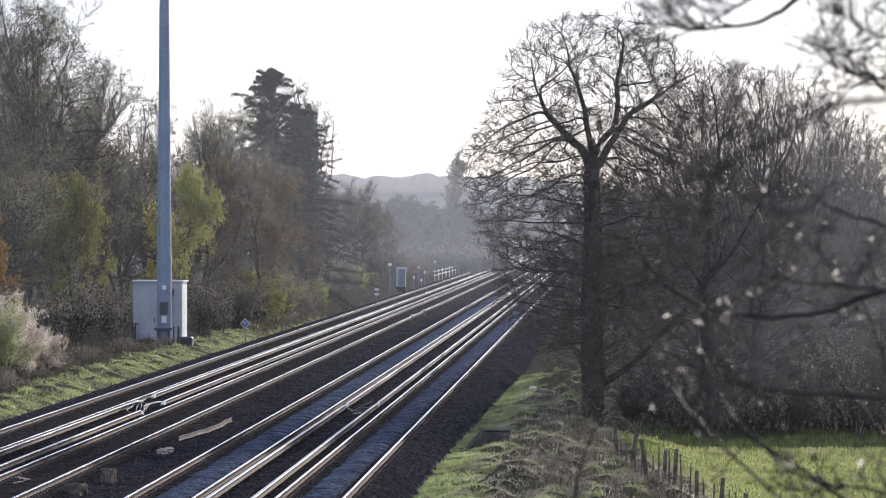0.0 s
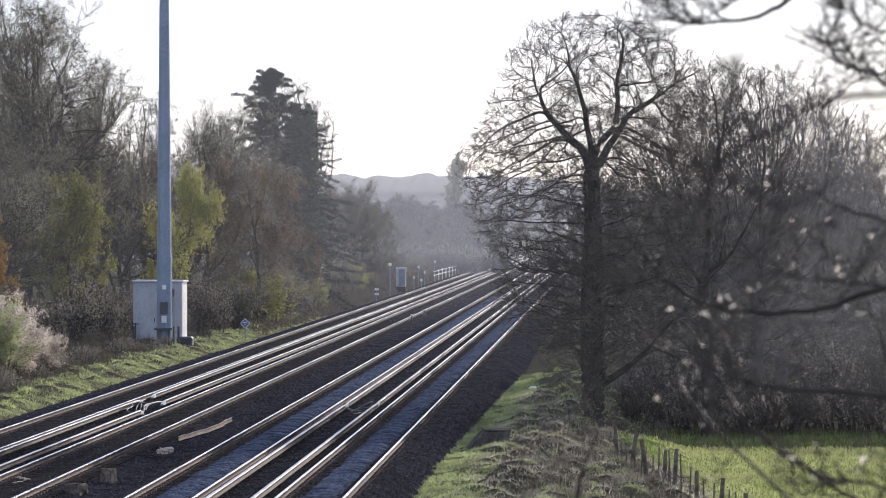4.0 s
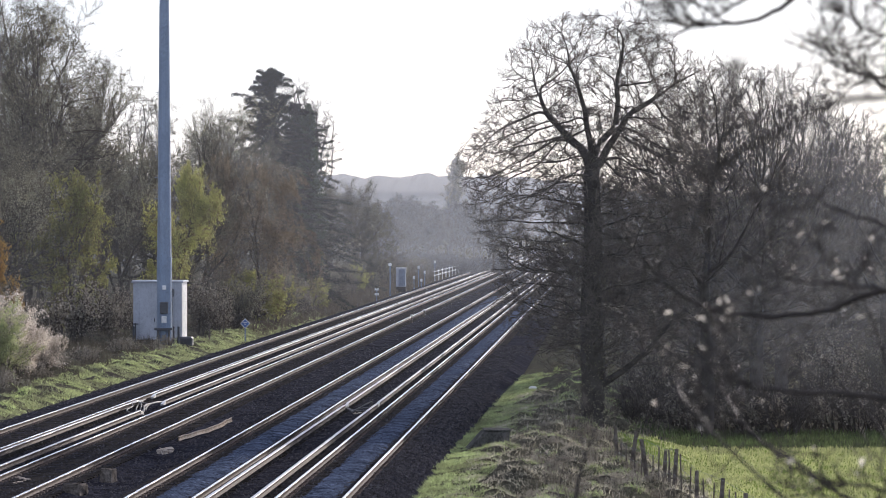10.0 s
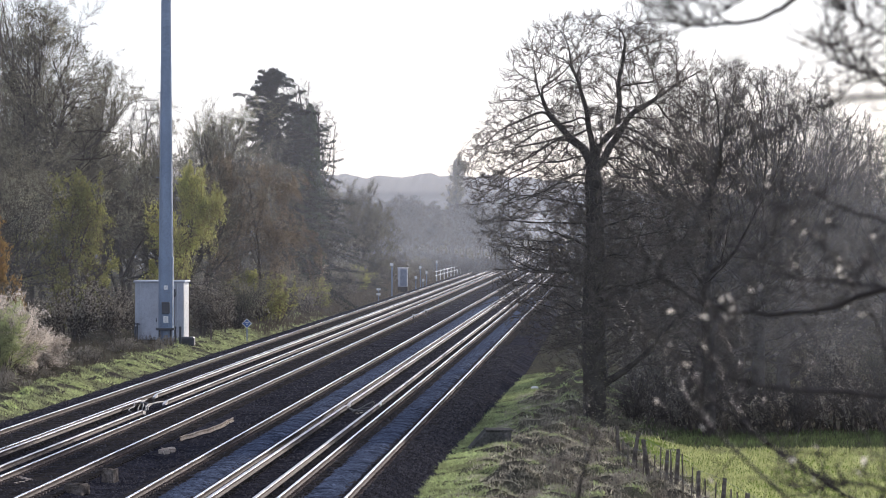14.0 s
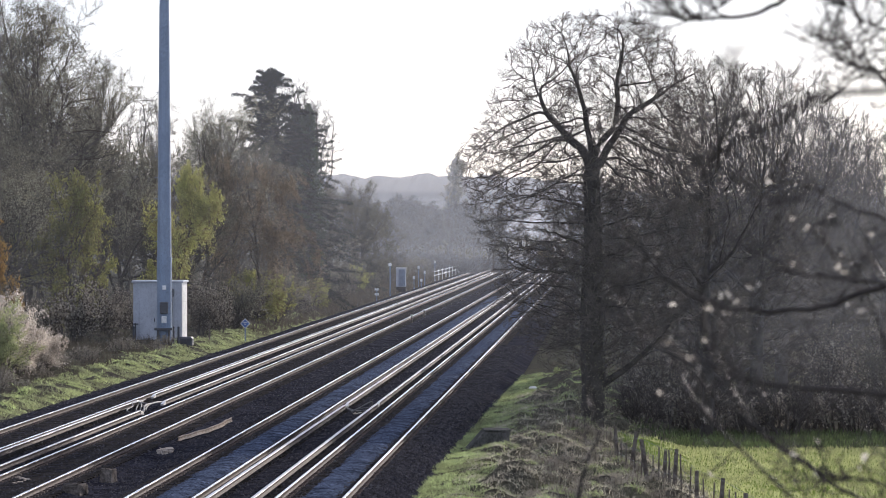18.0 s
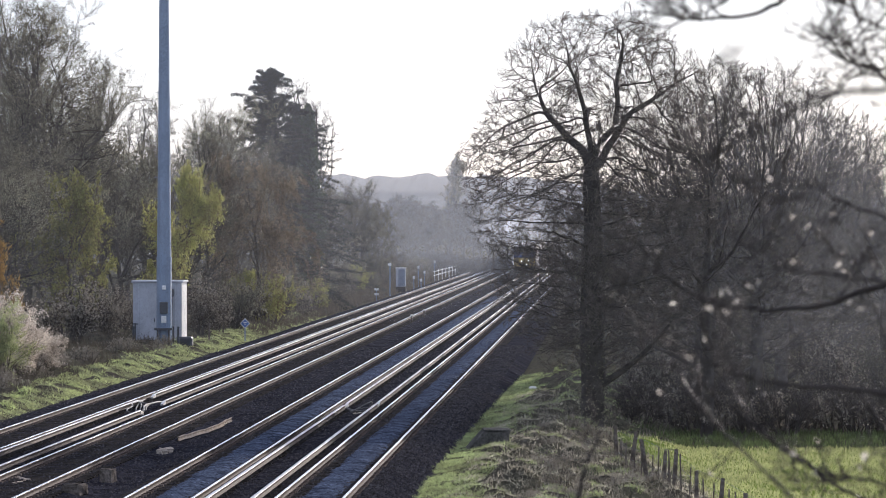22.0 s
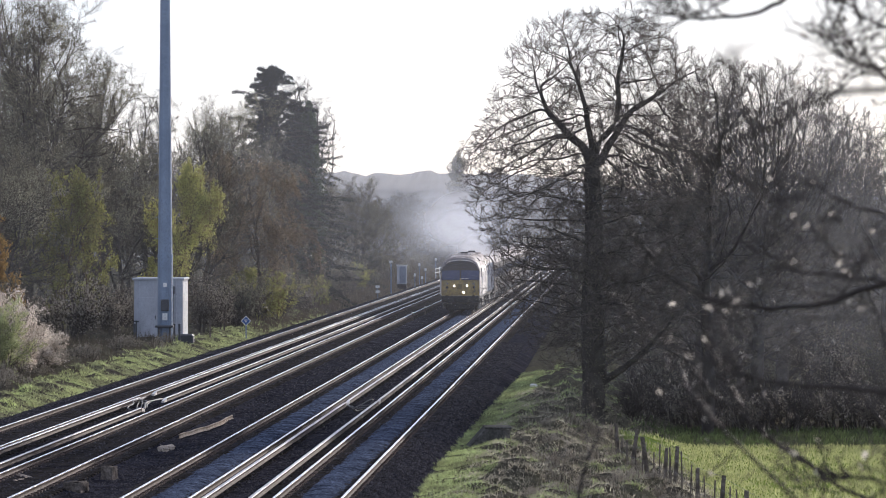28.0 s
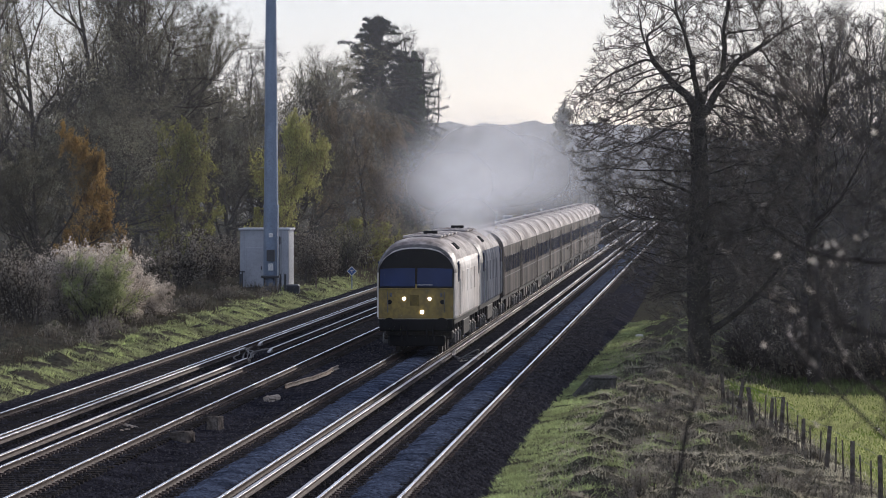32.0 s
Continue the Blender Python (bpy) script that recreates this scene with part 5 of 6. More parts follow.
put("foliage", mesh_of("oak_foot_leaves", *flakes(np.stack([foot_r * np.cos(foot_a), foot_r * np.sin(foot_a), foot_z], 1), 0.03), M_BUD_OLIVE), oak, None, "olive shoots round the trunk")


RIGHT = [(T_VASE, 165, 186, 1.02, 0, 1.0), (T_VASE2, 255, 190, 1.06, 120, 1.0), (T_VASE, 300, 205, 1.02, 200, 1.02), (T_VASE2, 395, 214, 1.02, 40, 0.97), (T_VASE, 480, 210, 0.85, 300, 1.0),
         (T_WOOD, 150, 194, 0.95, 0, 0.9), (T_WOOD, 230, 200, 1.01, 120, 0.9), (T_WOOD, 300, 214, 1.06, 40, 0.9), (T_WOOD, 195, 212, 1.01, 250, 0.9), (T_WOOD, 270, 226, 1.06, 320, 0.9), (T_WOOD, 350, 224, 1.01, 170, 0.9), (T_ROUND, 250, 240, 1.18, 10, 0.95), (T_ROUND, 380, 246, 1.18, 100, 0.95), (T_ROUND, 470, 250, 1.12, 10, 0.95),
         (T_WOOD, 400, 250, 0.95, 90, 0.9), (T_WOOD, 540, 240, 0.90, 300, 1.0), (T_WOOD, 100, 250, 0.78, 77, 0.9), (T_WOOD, 60, 300, 0.84, 150, 0.8)]
for k in range(3):
    RIGHT.append(((T_WOOD, T_WOOD)[k % 2], (-0.4 + 1.1 * (k % 3)) / (222 + 26 * k) * FOCAL, 222 + 26 * k, 0.75 + 0.05 * (k % 3), 67 * k, 0.95))
for meshes, across, dist, sc, turn, tall in RIGHT:
    stand("tree", meshes, at(across, dist), dist, sc, turn, "dark bare tree behind the field", "tree", "trees behind the field", tall)
for k in range(16):
    across, dist = 50 + 40 * k + (k * 13) % 17, 205 + (k * 29) % 45
    stand("hedge_shrub", (B_BROWN, B_OLIVE)[k % 2], at(across, dist), dist, 0.9 + 0.05 * (k % 5), 61 * k, "dark tangled hedge shrub at the field's end", "bush", "hedge behind the field")
for k in range(6):
    dist = 330 + 16 * k
    stand("verge_shrub", (B_BROWN, B_BRAMBLE, B_OLIVE)[k % 3], -2.4 + 0.5 * (k % 3) - 0.35, dist, 0.7 + 0.1 * (k % 3), 47 * k, "brown scrub on the railway verge", "bush", "verge scrub")

# dark scrub added here, also standing for the shade beneath the trees
for k in range(30):
    x, dist = 0.9 + 0.62 * k, 187.0 + (k * 31) % 8
    stand("hedge_shrub", (B_DARK_SCRUB, B_BRAMBLE, B_DARK_SCRUB, B_BRAMBLE)[k % 4], x, dist, (0.72, 1.2, 0.6, 1.5)[k % 4] + 0.04 * (k % 5), 61 * k, "low dark scrub, also standing for the wood's shade", "bush", "hedge behind the field")

# ---- grass ----
def tussocks(n, x0, x1, y0, y1, per, spread, skew=1.0):
    """Roots of grass gathered in tufts, and how far each blade leans out of its tuft."""
    global TUFT
    cx, cy = rng.uniform(x0, x1, n), y0 + (y1 - y0) * rng.random(n) ** skew
    a, b = rng.normal(0, 1, (n, per)), rng.normal(0, 1, (n, per))
    x, y = (cx[:, None] + a * spread).ravel(), (cy[:, None] + b * spread * 1.6).ravel()
    TUFT = np.stack([a.ravel(), b.ravel()], 1) * 0.55
    return x, y


def sward(name, x, y, height, width, mat, label, category, lean=0.35, out=None):
    tagged(put(name, mesh_of(name, *blades(x, y, ground_z(x, y) - 0.02, height, width, lean, out), mat)), label, category, kind="stuff")


gx, gy = tussocks(7000, -4.7, 0.9, 95, 240, 34, 0.13, 1.3)
keep = (lumps(gx, gy, 4.0, 8) + 0.45 * (gx < -3.0) > 0.17) & (gx > -4.85 + edge_shift(gy))
sward("verge_grass", gx[keep], gy[keep], 0.13, 0.011, M_GRASS, "tufty green grass on the railway verge", "grass", 0.25, TUFT[keep])
gx, gy = tussocks(5200, -22.9, -20.9, 150, 400, 26, 0.16)
keep = (lumps(gx, gy, 6.0, 9) > -0.3) & (gx < -20.7)
sward("cess_grass", gx[keep], gy[keep], 0.14, 0.017, M_CESS, "pale green grass strip before the wood", "grass", 0.25, TUFT[keep])
gx, gy = tussocks(6700, 0.9, 22, 112, 176, 18, 0.45)
keep = gx + 0.065 * gy > 11.3
sward("field_grass", gx[keep], gy[keep], 0.11, 0.02, M_FIELD_GRASS, "sunlit short green meadow grass", "grass")
gx, gy = tussocks(700, -3.0, 1.9, 95, 205, 16, 0.22)
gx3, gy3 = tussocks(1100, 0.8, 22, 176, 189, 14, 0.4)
sward("shaded_field_grass", gx3, gy3, 0.2, 0.02, M_SHADY, "rough grass at the field's end, coloured as if shaded", "grass", 0.3)
sx2, sy2 = tussocks(5600, -3.8, 4.6, 95, 210, 30, 0.17)
keep = (sx2 + 0.065 * sy2 < 11.6) & (sx2 > -4.2 + edge_shift(sy2))
sward("dull_verge_grass", sx2[keep], sy2[keep], 0.12, 0.01, M_DULL, "dull grey-green tussocks in the verge", "grass", 0.3, TUFT[keep])
sward("dead_stalks", gx, gy, 0.26, 0.006, M_DRY, "dry straw-coloured stalks in the verge", "dead grass", 0.3)
gx, gy = tussocks(2200, -25.5, -20.8, 330, 720, 14, 0.25)
keep = gx < -20.75
sward("dry_bank_grass", gx[keep], gy[keep], 0.5, 0.03, M_BANK, "dry brown grass on the bank beside the line", "dead grass", 0.3)
for k in range(120):
    y = g.uniform(98, 172)
    x = g.uniform(-2.2, 0.2 + (165 - y) * 0.06)
    stand("bramble", B_BRAMBLE, x, y, g.uniform(0.25, 0.55), g.uniform(0, 360), "low pale bramble and dead stalks", "bramble", "brambles on the verge")
for k in range(34):
    x, y = g.uniform(-28, -22.6), g.uniform(180, 290)
    stand("bramble", B_BRAMBLE, x, y, g.uniform(0.5, 1.0), g.uniform(0, 360), "low pale bramble and dead stalks", "bramble", "brambles before the wood")
gx, gy = tussocks(900, -28, -22.4, 165, 300, 16, 0.3)
sward("dead_wood_edge_grass", gx, gy, 0.4, 0.014, M_BANK, "dry brown grass before the wood", "dead grass", 0.3)
for across, dist, sc in ((-1225, 216, 1.0), (-1275, 220, 1.1), (-1190, 230, 1.0)):
    stand("shrub", B_BROWN, at(across, dist), dist, sc, across, "brown leafless shrub with tangled stems", "bush", "shrubs at the wood's edge")
stand("shrub", B_FRESH, at(-1092, 221), 221, 0.88, 20, "shrub with fresh pale green leaves", "bush", "shrubs at the wood's edge")
for k in range(16):
    y = 330 + 21 * k
    stand("bank_shrub", (B_BROWN, B_OLIVE)[k % 2], -22.6 - 0.5 * (k % 3), y, 0.5 + 0.1 * (k % 4), 83 * k, "low brown scrub beside the line", "bush", "scrub on the bank")

# ---- far hill: a backdrop that glows in a painted haze grey ----
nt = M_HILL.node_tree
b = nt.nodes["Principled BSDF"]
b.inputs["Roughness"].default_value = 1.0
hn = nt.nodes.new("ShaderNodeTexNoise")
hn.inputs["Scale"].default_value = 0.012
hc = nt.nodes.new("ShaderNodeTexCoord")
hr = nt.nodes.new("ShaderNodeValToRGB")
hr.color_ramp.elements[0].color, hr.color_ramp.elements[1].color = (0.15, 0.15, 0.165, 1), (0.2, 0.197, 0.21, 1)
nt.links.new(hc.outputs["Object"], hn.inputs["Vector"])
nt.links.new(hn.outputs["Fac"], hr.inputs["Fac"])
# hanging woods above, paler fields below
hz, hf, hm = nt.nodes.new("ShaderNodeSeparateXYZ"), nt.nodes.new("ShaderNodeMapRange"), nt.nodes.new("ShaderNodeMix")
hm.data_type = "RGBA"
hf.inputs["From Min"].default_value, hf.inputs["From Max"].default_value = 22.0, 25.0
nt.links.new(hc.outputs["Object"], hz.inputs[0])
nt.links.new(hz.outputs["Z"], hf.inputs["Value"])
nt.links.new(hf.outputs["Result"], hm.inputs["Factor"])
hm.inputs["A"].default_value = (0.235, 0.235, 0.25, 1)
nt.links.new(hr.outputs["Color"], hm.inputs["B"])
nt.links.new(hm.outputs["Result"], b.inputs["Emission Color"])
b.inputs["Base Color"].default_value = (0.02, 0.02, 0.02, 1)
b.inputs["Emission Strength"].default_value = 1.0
hx = np.arange(-1500, 1500, 2.0)
rows = []
for dy, hh in ((0, -3), (0, 12), (60, 22), (150, 30), (200, 31.5), (205, -5)):
    ridge = hh * np.interp(hx, [-1500, -130, -60, 40, 1500], [1.05, 1.0, 0.97, 0.5, 0.45]) * (1 + 0.015 * np.sin(hx / 110 + 0.6) + 0.008 * np.sin(hx / 31))
    if hh > 29:
        ridge = ridge + np.convolve(rng.random(len(hx) + 24), np.hanning(25) / np.hanning(25).sum(), "valid") * 9 + np.convolve(rng.random(len(hx) + 6), np.ones(7) / 7, "valid") * 9.0 - 8.0
    rows.append(np.stack([hx, np.full_like(hx, 3500.0 + dy), ridge + (6 if hh > 0 else 0)], 1))
v = np.concatenate(rows)
m = len(hx)
i = (np.arange(len(rows) - 1)[:, None] * m + np.arange(m - 1)[None]).ravel()
tagged(put("backdrop_hill", mesh_of("backdrop_hill", v, np.stack([i, i + 1, i + m + 1, i + m], 1), M_HILL)), "wooded backdrop hill glowing in a painted haze grey", "hill", kind="structure")


# ---- train ----
def loft(sections, cap=True):
    """A skin over closed sections of the same count."""
    bm = bmesh.new()
    rings = [[bm.verts.new(p) for p in s] for s in sections]
    k = len(rings[0])
    for a, b in zip(rings, rings[1:]):
        for i in range(k):
            bm.faces.new((a[i], a[(i + 1) % k], b[(i + 1) % k], b[i]))
    if cap:
        bm.faces.new(list(reversed(rings[0])))
        bm.faces.new(rings[-1])
    bmesh.ops.recalc_face_normals(bm, faces=bm.faces[:])
    return bm


def body_outline(half, z0, waist, top, inset=0.0):
    """Half-sides and a curved roof, anticlockwise from the bottom corner."""
    pts = [(half - 0.04, z0), (half, z0 + 0.08), (half, waist)]
    for k in range(1, 12):
        a = math.pi / 2 * k / 12
        pts.append((half * math.cos(a) ** 0.7, waist + (top - waist) * math.sin(a) ** 1.05))
    pts.append((0, top))
    return pts + [(-x, z) for x, z in reversed(pts[:-1])]


def slab_on_face(name, x0, x1, z0, z1, lean, y0, waist, mat, parent, label="", thick=0.02, arch=0.0):
    """A plate on the cab front, which leans back above its waist."""
    def yy(z):
        return y0 + max(0.0, z - waist) * lean
    bm = bmesh.new()
    n = 21
    front, back = [], []
    for k in range(n):
        x = x0 + (x1 - x0) * k / (n - 1)
        zt = min(z1 - arch * (x / 1.2) ** 2, 2.72 + 0.8 * math.sqrt(max(0.0, 1 - (abs(x) / 1.262) ** 2.6)) ** 1.05) if z1 > 3.2 else z1 - arch * (x / 1.2) ** 2
        front.append((bm.verts.new((x, yy(z0) - thick, z0)), bm.verts.new((x, yy(zt) - thick, zt))))
        back.append((bm.verts.new((x, yy(z0) + 0.01, z0)), bm.verts.new((x, yy(zt) + 0.01, zt))))
    for k in range(n - 1):
        bm.faces.new((front[k][0], front[k + 1][0], front[k + 1][1], front[k][1]))
        bm.faces.new((back[k][0], back[k][1], back[k + 1][1], back[k + 1][0]))
        bm.faces.new((front[k][1], front[k + 1][1], back[k + 1][1], back[k][1]))
        bm.faces.new((front[k][0], back[k][0], back[k + 1][0], front[k + 1][0]))
    for k in (0, n - 1):
        bm.faces.new((front[k][0], front[k][1], back[k][1], back[k][0]))
    bmesh.ops.recalc_face_normals(bm, faces=bm.faces[:])
    return part(name, bm, mat, parent, label)


def bogie(parent, y, wheels, base):
    """Frame, springs and wheels of one truck."""
    fr = part("bogie_frame", box_bm(0, y, 0.62, 2.3, base * 2 + 1.3, 0.3, 0.05), M_BOGIE, parent, "dusty iron bogie frame")
    for k in range(wheels):
        wy = y - base + 2 * base * k / (wheels - 1)
        bm = rod_bm((-0.78, wy, 0.5), (-0.65, wy, 0.5), 0.5, sides=20)
        rod_bm((0.65, wy, 0.5), (0.78, wy, 0.5), 0.5, sides=20, bm=bm)
        rod_bm((-0.7, wy, 0.5), (0.7, wy, 0.5), 0.09, bm=bm)
        part("wheelset", bm, M_BOGIE, fr)
        for sx in (-1.12, 1.12):
            # axleboxes get a paler grey to stand for sunlit glints and dust
            part("axlebox", box_bm(sx, wy, 0.5, 0.22, 0.34, 0.36, 0.04), M_CABLE, fr, "dusty grey axlebox, paler for sun glints")
            part("spring", rod_bm((sx, wy + 0.42, 0.45), (sx, wy + 0.42, 0.95), 0.07, sides=8), M_BOGIE, fr)
    return fr


def buffers(parent, y, sgn):
    part("buffer_beam", box_bm(0, y + sgn * 0.1, 1.0, 2.45, 0.2, 0.42, 0.03), M_BLACK, parent, "black buffer beam")
    for sx in (-0.87, 0.87):
        bm = rod_bm((sx, y, 1.04), (sx, y - sgn * 0.4, 1.04), 0.11, sides=12)
        rod_bm((sx, y - sgn * 0.4, 1.04), (sx, y - sgn * 0.46, 1.04), 0.2, sides=16, bm=bm)
        part("buffer", bm, M_BLACK, parent)


def locomotive(name, side_mat, front_mat, lit, label):
    """Front at y = 0, length 19.2 m towards +y."""
    lo = tagged(empty(name), label, "locomotive", "coupled train")
    waist, top, z0, lean, length = 2.24, 3.86, 1.18, 0.3, 19.0

    def section(y, half, roof, front):
        return [(x, y + (max(0.0, z - waist) * lean * front), z) for x, z in body_outline(half, z0, 2.72, roof)]
    spec = [(0.0, 1.26, 3.57, 1), (0.1, 1.3, 3.66, 1), (0.5, 1.33, 3.76, 1), (1.6, 1.335, 3.84, 0.6), (2.6, 1.345, top, 0), (9.5, 1.345, top, 0), (length - 2.6, 1.345, top, 0),
            (length - 1.6, 1.335, 3.84, -0.6), (length - 0.5, 1.33, 3.76, -1), (length - 0.1, 1.3, 3.66, -1), (length, 1.26, 3.57, -1)]
    body = part("body", loft([section(*s) for s in spec]), side_mat, lo, "", smooth=False)
    # roof skin, a little proud of the body
    roof = []
    for y, half, rf, fr in spec[1:-1]:
        prof = [(x * 1.004, z + 0.008) for x, z in body_outline(half, z0, 2.72, rf) if z > 3.0]
        roof.append([(x, y + max(0.0, z - waist) * lean * fr, z) for x, z in prof] + [(x * 0.97, y + max(0.0, z - waist) * lean * fr, z - 0.03) for x, z in reversed(prof)])
    part("roof", loft(roof), M_ROOF, lo, "dirty pale grey roof")
    dome = []
    for y, half, rf, fr in spec[0:4]:
        prof = [(x * 1.005, z + 0.006) for x, z in body_outline(half, z0, 2.72, rf) if z > 2.5]
        dome.append([(x, y - 0.004 + max(0.0, z - waist) * lean * fr, z) for x, z in prof] + [(x * 0.97, y + max(0.0, z - waist) * lean * fr, z - 0.03) for x, z in reversed(prof)])
    part("cab_roof", loft(dome), M_GRIME, lo, "grimy dark cab roof")
    for f0, sgn in ((0.0, 1), (length, -1)):
        if sgn == 1:
            panel = slab_on_face("front_panel", -1.245, 1.245, 1.2, 2.16, lean, 0.0, waist, front_mat, lo, "scuffed yellow warning panel")
            slab_on_face("window_surround", -1.25, 1.25, 2.2, 3.56, lean, 0.0, waist, M_BLACK, lo, "black windscreen surround", 0.014, 0.0)
            for a, c in ((-1.2, -0.04), (0.04, 1.2)):
                slab_on_face("windscreen", a, c, 2.27, 2.88, lean, 0.0, waist, M_GLASS, lo, "dark windscreen with painted blue sky sheen", 0.03, 0.03)
            part("pillar", box_bm(0, 0.0, 2.24, 0.06, 0.05, 0.2, 0.01), front_mat, lo)
            part("wiper", box_bm(0.3, -0.02, 2.32, 0.5, 0.02, 0.02), M_WHITE, lo)
            for xx, zz, rr, mat in ((-0.4, 1.86, 0.058, M_LAMP), (0.45, 1.86, 0.058, M_LAMP), (0.2, 1.42, 0.066, M_LAMP), (-0.88, 1.75, 0.075, M_BLACK), (0.88, 1.75, 0.075, M_BLACK)):
                if not lit and mat is M_LAMP:
                    mat = M_WHITE
                bm = rod_bm((xx, -0.06, zz), (xx, 0.0, zz), rr, sides=16)
                part("headlamp" if mat is M_LAMP else "tail_lamp", bm, mat, panel, "lit white headlamp" if mat is M_LAMP else "dark round lamp")
            for xx in (-0.84, 0.84):
                part("lamp_bracket", box_bm(xx, -0.04, 1.99, 0.08, 0.05, 0.13, 0.01), M_CABLE, panel)
                part("handrail", rod_bm((xx * 1.12, -0.07, 1.4), (xx * 1.12, -0.07, 2.1), 0.015, sides=6), M_CABLE, panel)
            part("panel_recess", box_bm(-0.05, -0.024, 1.8, 0.3, 0.012, 0.36, 0.004), M_STAIN, panel, "brown worn patch")
            part("cornice", box_bm(0, -0.015, 2.18, 2.48, 0.07, 0.05, 0.015), front_mat, panel)
    for sx in (-1, 1):
        for wy in (1.5, length - 2.2):
            cw = part("cab_window", box_bm(sx * 1.337, wy + 0.25, 2.74, 0.03, 0.62, 0.68, 0.01), M_GLASS, lo, "dark cab side window")
            part("cab_door", box_bm(sx * 1.343, wy + 1.15, 2.1, 0.024, 0.62, 1.75, 0.01), side_mat, lo, "cab side door")
            part("door_handrail", rod_bm((sx * 1.39, wy + 0.72, 1.3), (sx * 1.39, wy + 0.72, 2.5), 0.018, sides=6), M_WHITE, lo)
        for wy in (5.2, 8.4, 11.4, 14.0):
            part("side_grille", box_bm(sx * 1.347, wy, 2.35, 0.03, 1.5, 0.75, 0.01), side_mat, lo, "louvred side grille")
    for wy, wl in ((4.4, 1.5), (6.6, 1.6), (9.2, 1.9), (12.0, 1.6), (14.6, 1.2)):
        vent = part("roof_hatch", box_bm(0, wy, top + 0.02, 1.3, wl, 0.08, 0.02), M_ROOF, lo)
        for sx in (-0.4, 0.0, 0.4):
            part("hatch_slat", box_bm(sx, wy, top + 0.065, 0.16, wl * 0.85, 0.02, 0.008), M_ROOF, vent)
    for k in range(4):
        part("roof_louvre", box_bm(0.93, 5.0 + 0.45 * k, 3.42, 0.3, 0.12, 0.4, 0.02, turn=Matrix.Rotation(radians(42), 4, "Y")), M_BLACK, lo, "dark roof louvre")
    part("exhaust_port", rod_bm((0, 9.2, top), (0, 9.2, top + 0.16), 0.25, sides=14), M_BLACK, lo)
    part("underframe", box_bm(0, length / 2, 1.08, 2.5, length - 0.4, 0.22, 0.03), M_BLACK, lo)
    part("fuel_tank", box_bm(0, length / 2, 0.72, 2.5, 4.6, 0.6, 0.06), M_BOGIE, lo)
    bogie(lo, 3.9, 3, 1.85)
    bogie(lo, length - 3.9, 3, 1.85)
    buffers(lo, 0.0, 1)
    buffers(lo, length, -1)
    part("snowplough", box_bm(0, 0.45, 0.45, 1.9, 0.3, 0.36, 0.05), M_BLACK, lo)
    for xx in (-0.5, -0.3, 0.35, 0.55):
        part("brake_hose", rod_bm((xx, -0.08, 1.0), (xx + 0.04, -0.12, 0.45), 0.03, sides=6), M_BLACK, lo)
    return lo


def coach(name):
    """Near end at y = 0, length 19.8 m towards +y."""
    co = tagged(empty(name), "dark maroon-brown passenger coach with pale curved roof", "railway coach", "coupled train")
    L = 19.7
    part("body", loft([[(x, y, z) for x, z in body_outline(1.37, 1.0, 2.95, 3.75)] for y in (0, L / 3, 2 * L / 3, L)]), M_COACH, co)
    rs = []
    for y in (0.03, L / 2, L - 0.03):
        prof = [(x * 1.006, z + 0.012) for x, z in body_outline(1.37, 1.0, 2.95, 3.75) if z > 3.02]
        rs.append([(x, y, z) for x, z in prof] + [(x * 0.97, y, z - 0.03) for x, z in reversed(prof)])
    part("roof", loft(rs), M_COACH_ROOF, co, "pale grey curved roof")
    part("gangway", box_bm(0, -0.18, 2.05, 1.0, 0.4, 2.0, 0.05), M_BLACK, co)
    part("gangway", box_bm(0, L + 0.18, 2.05, 1.0, 0.4, 2.0, 0.05), M_BLACK, co)
    for sx in (-1, 1):
        for k in range(8):
            w = part("window", box_bm(sx * 1.372, 2.6 + k * 2.07, 2.3, 0.02, 1.3, 0.72, 0.008), M_COACH, co, "grimy window frame")
            part("pane", box_bm(sx * 1.385, 2.6 + k * 2.07, 2.3, 0.014, 1.2, 0.62, 0.004), M_GLASS, w)
        for wy in (0.75, L - 0.75):
            d = part("door", box_bm(sx * 1.376, wy, 1.95, 0.03, 0.72, 1.8, 0.01), M_COACH, co)
            part("door_window", box_bm(sx * 1.395, wy, 2.4, 0.012, 0.5, 0.55, 0.004), M_GLASS, d)
        part("lining", box_bm(sx * 1.374, L / 2, 1.82, 0.012, L - 0.4, 0.03), M_CABLE, co, "thin pale lining along the side")
        part("solebar", box_bm(sx * 1.2, L / 2, 0.95, 0.12, L - 0.4, 0.24, 0.02), M_BLACK, co)
    for wy in np.arange(1.5, L - 1, 2.4):
        part("roof_vent", box_bm(0.25, wy, 3.76, 0.3, 0.4, 0.14, 0.04), M_COACH_ROOF, co)
    for wy in (8.2, 11.0):
        part("battery_box", box_bm(0.9, wy, 0.65, 0.6, 1.8, 0.5, 0.04), M_BOGIE, co)
    bogie(co, 2.9, 2, 1.3)
    bogie(co, L - 2.9, 2, 1.3)
    return co


lead_loco = locomotive("locomotive", M_LOCO, M_YELLOW, True, "pale grey diesel locomotive with yellow front and lit headlamps")
second_loco = locomotive("locomotive", M_LOCO_BLUE, M_YELLOW, False, "faded blue-grey diesel locomotive behind the leader")
VEHICLES = [(lead_loco, 0.0), (second_loco, 19.7)]
first_coach = coach("coach")
VEHICLES.append((first_coach, 39.6))
for k in range(1, 9):
    VEHICLES.append((copy_thing(first_coach, Matrix.Identity(4)), 39.6 + 20.4 * k))

# exhaust drifting back over the train, in flattened translucent discs turned to the camera's view
PUFFS = []
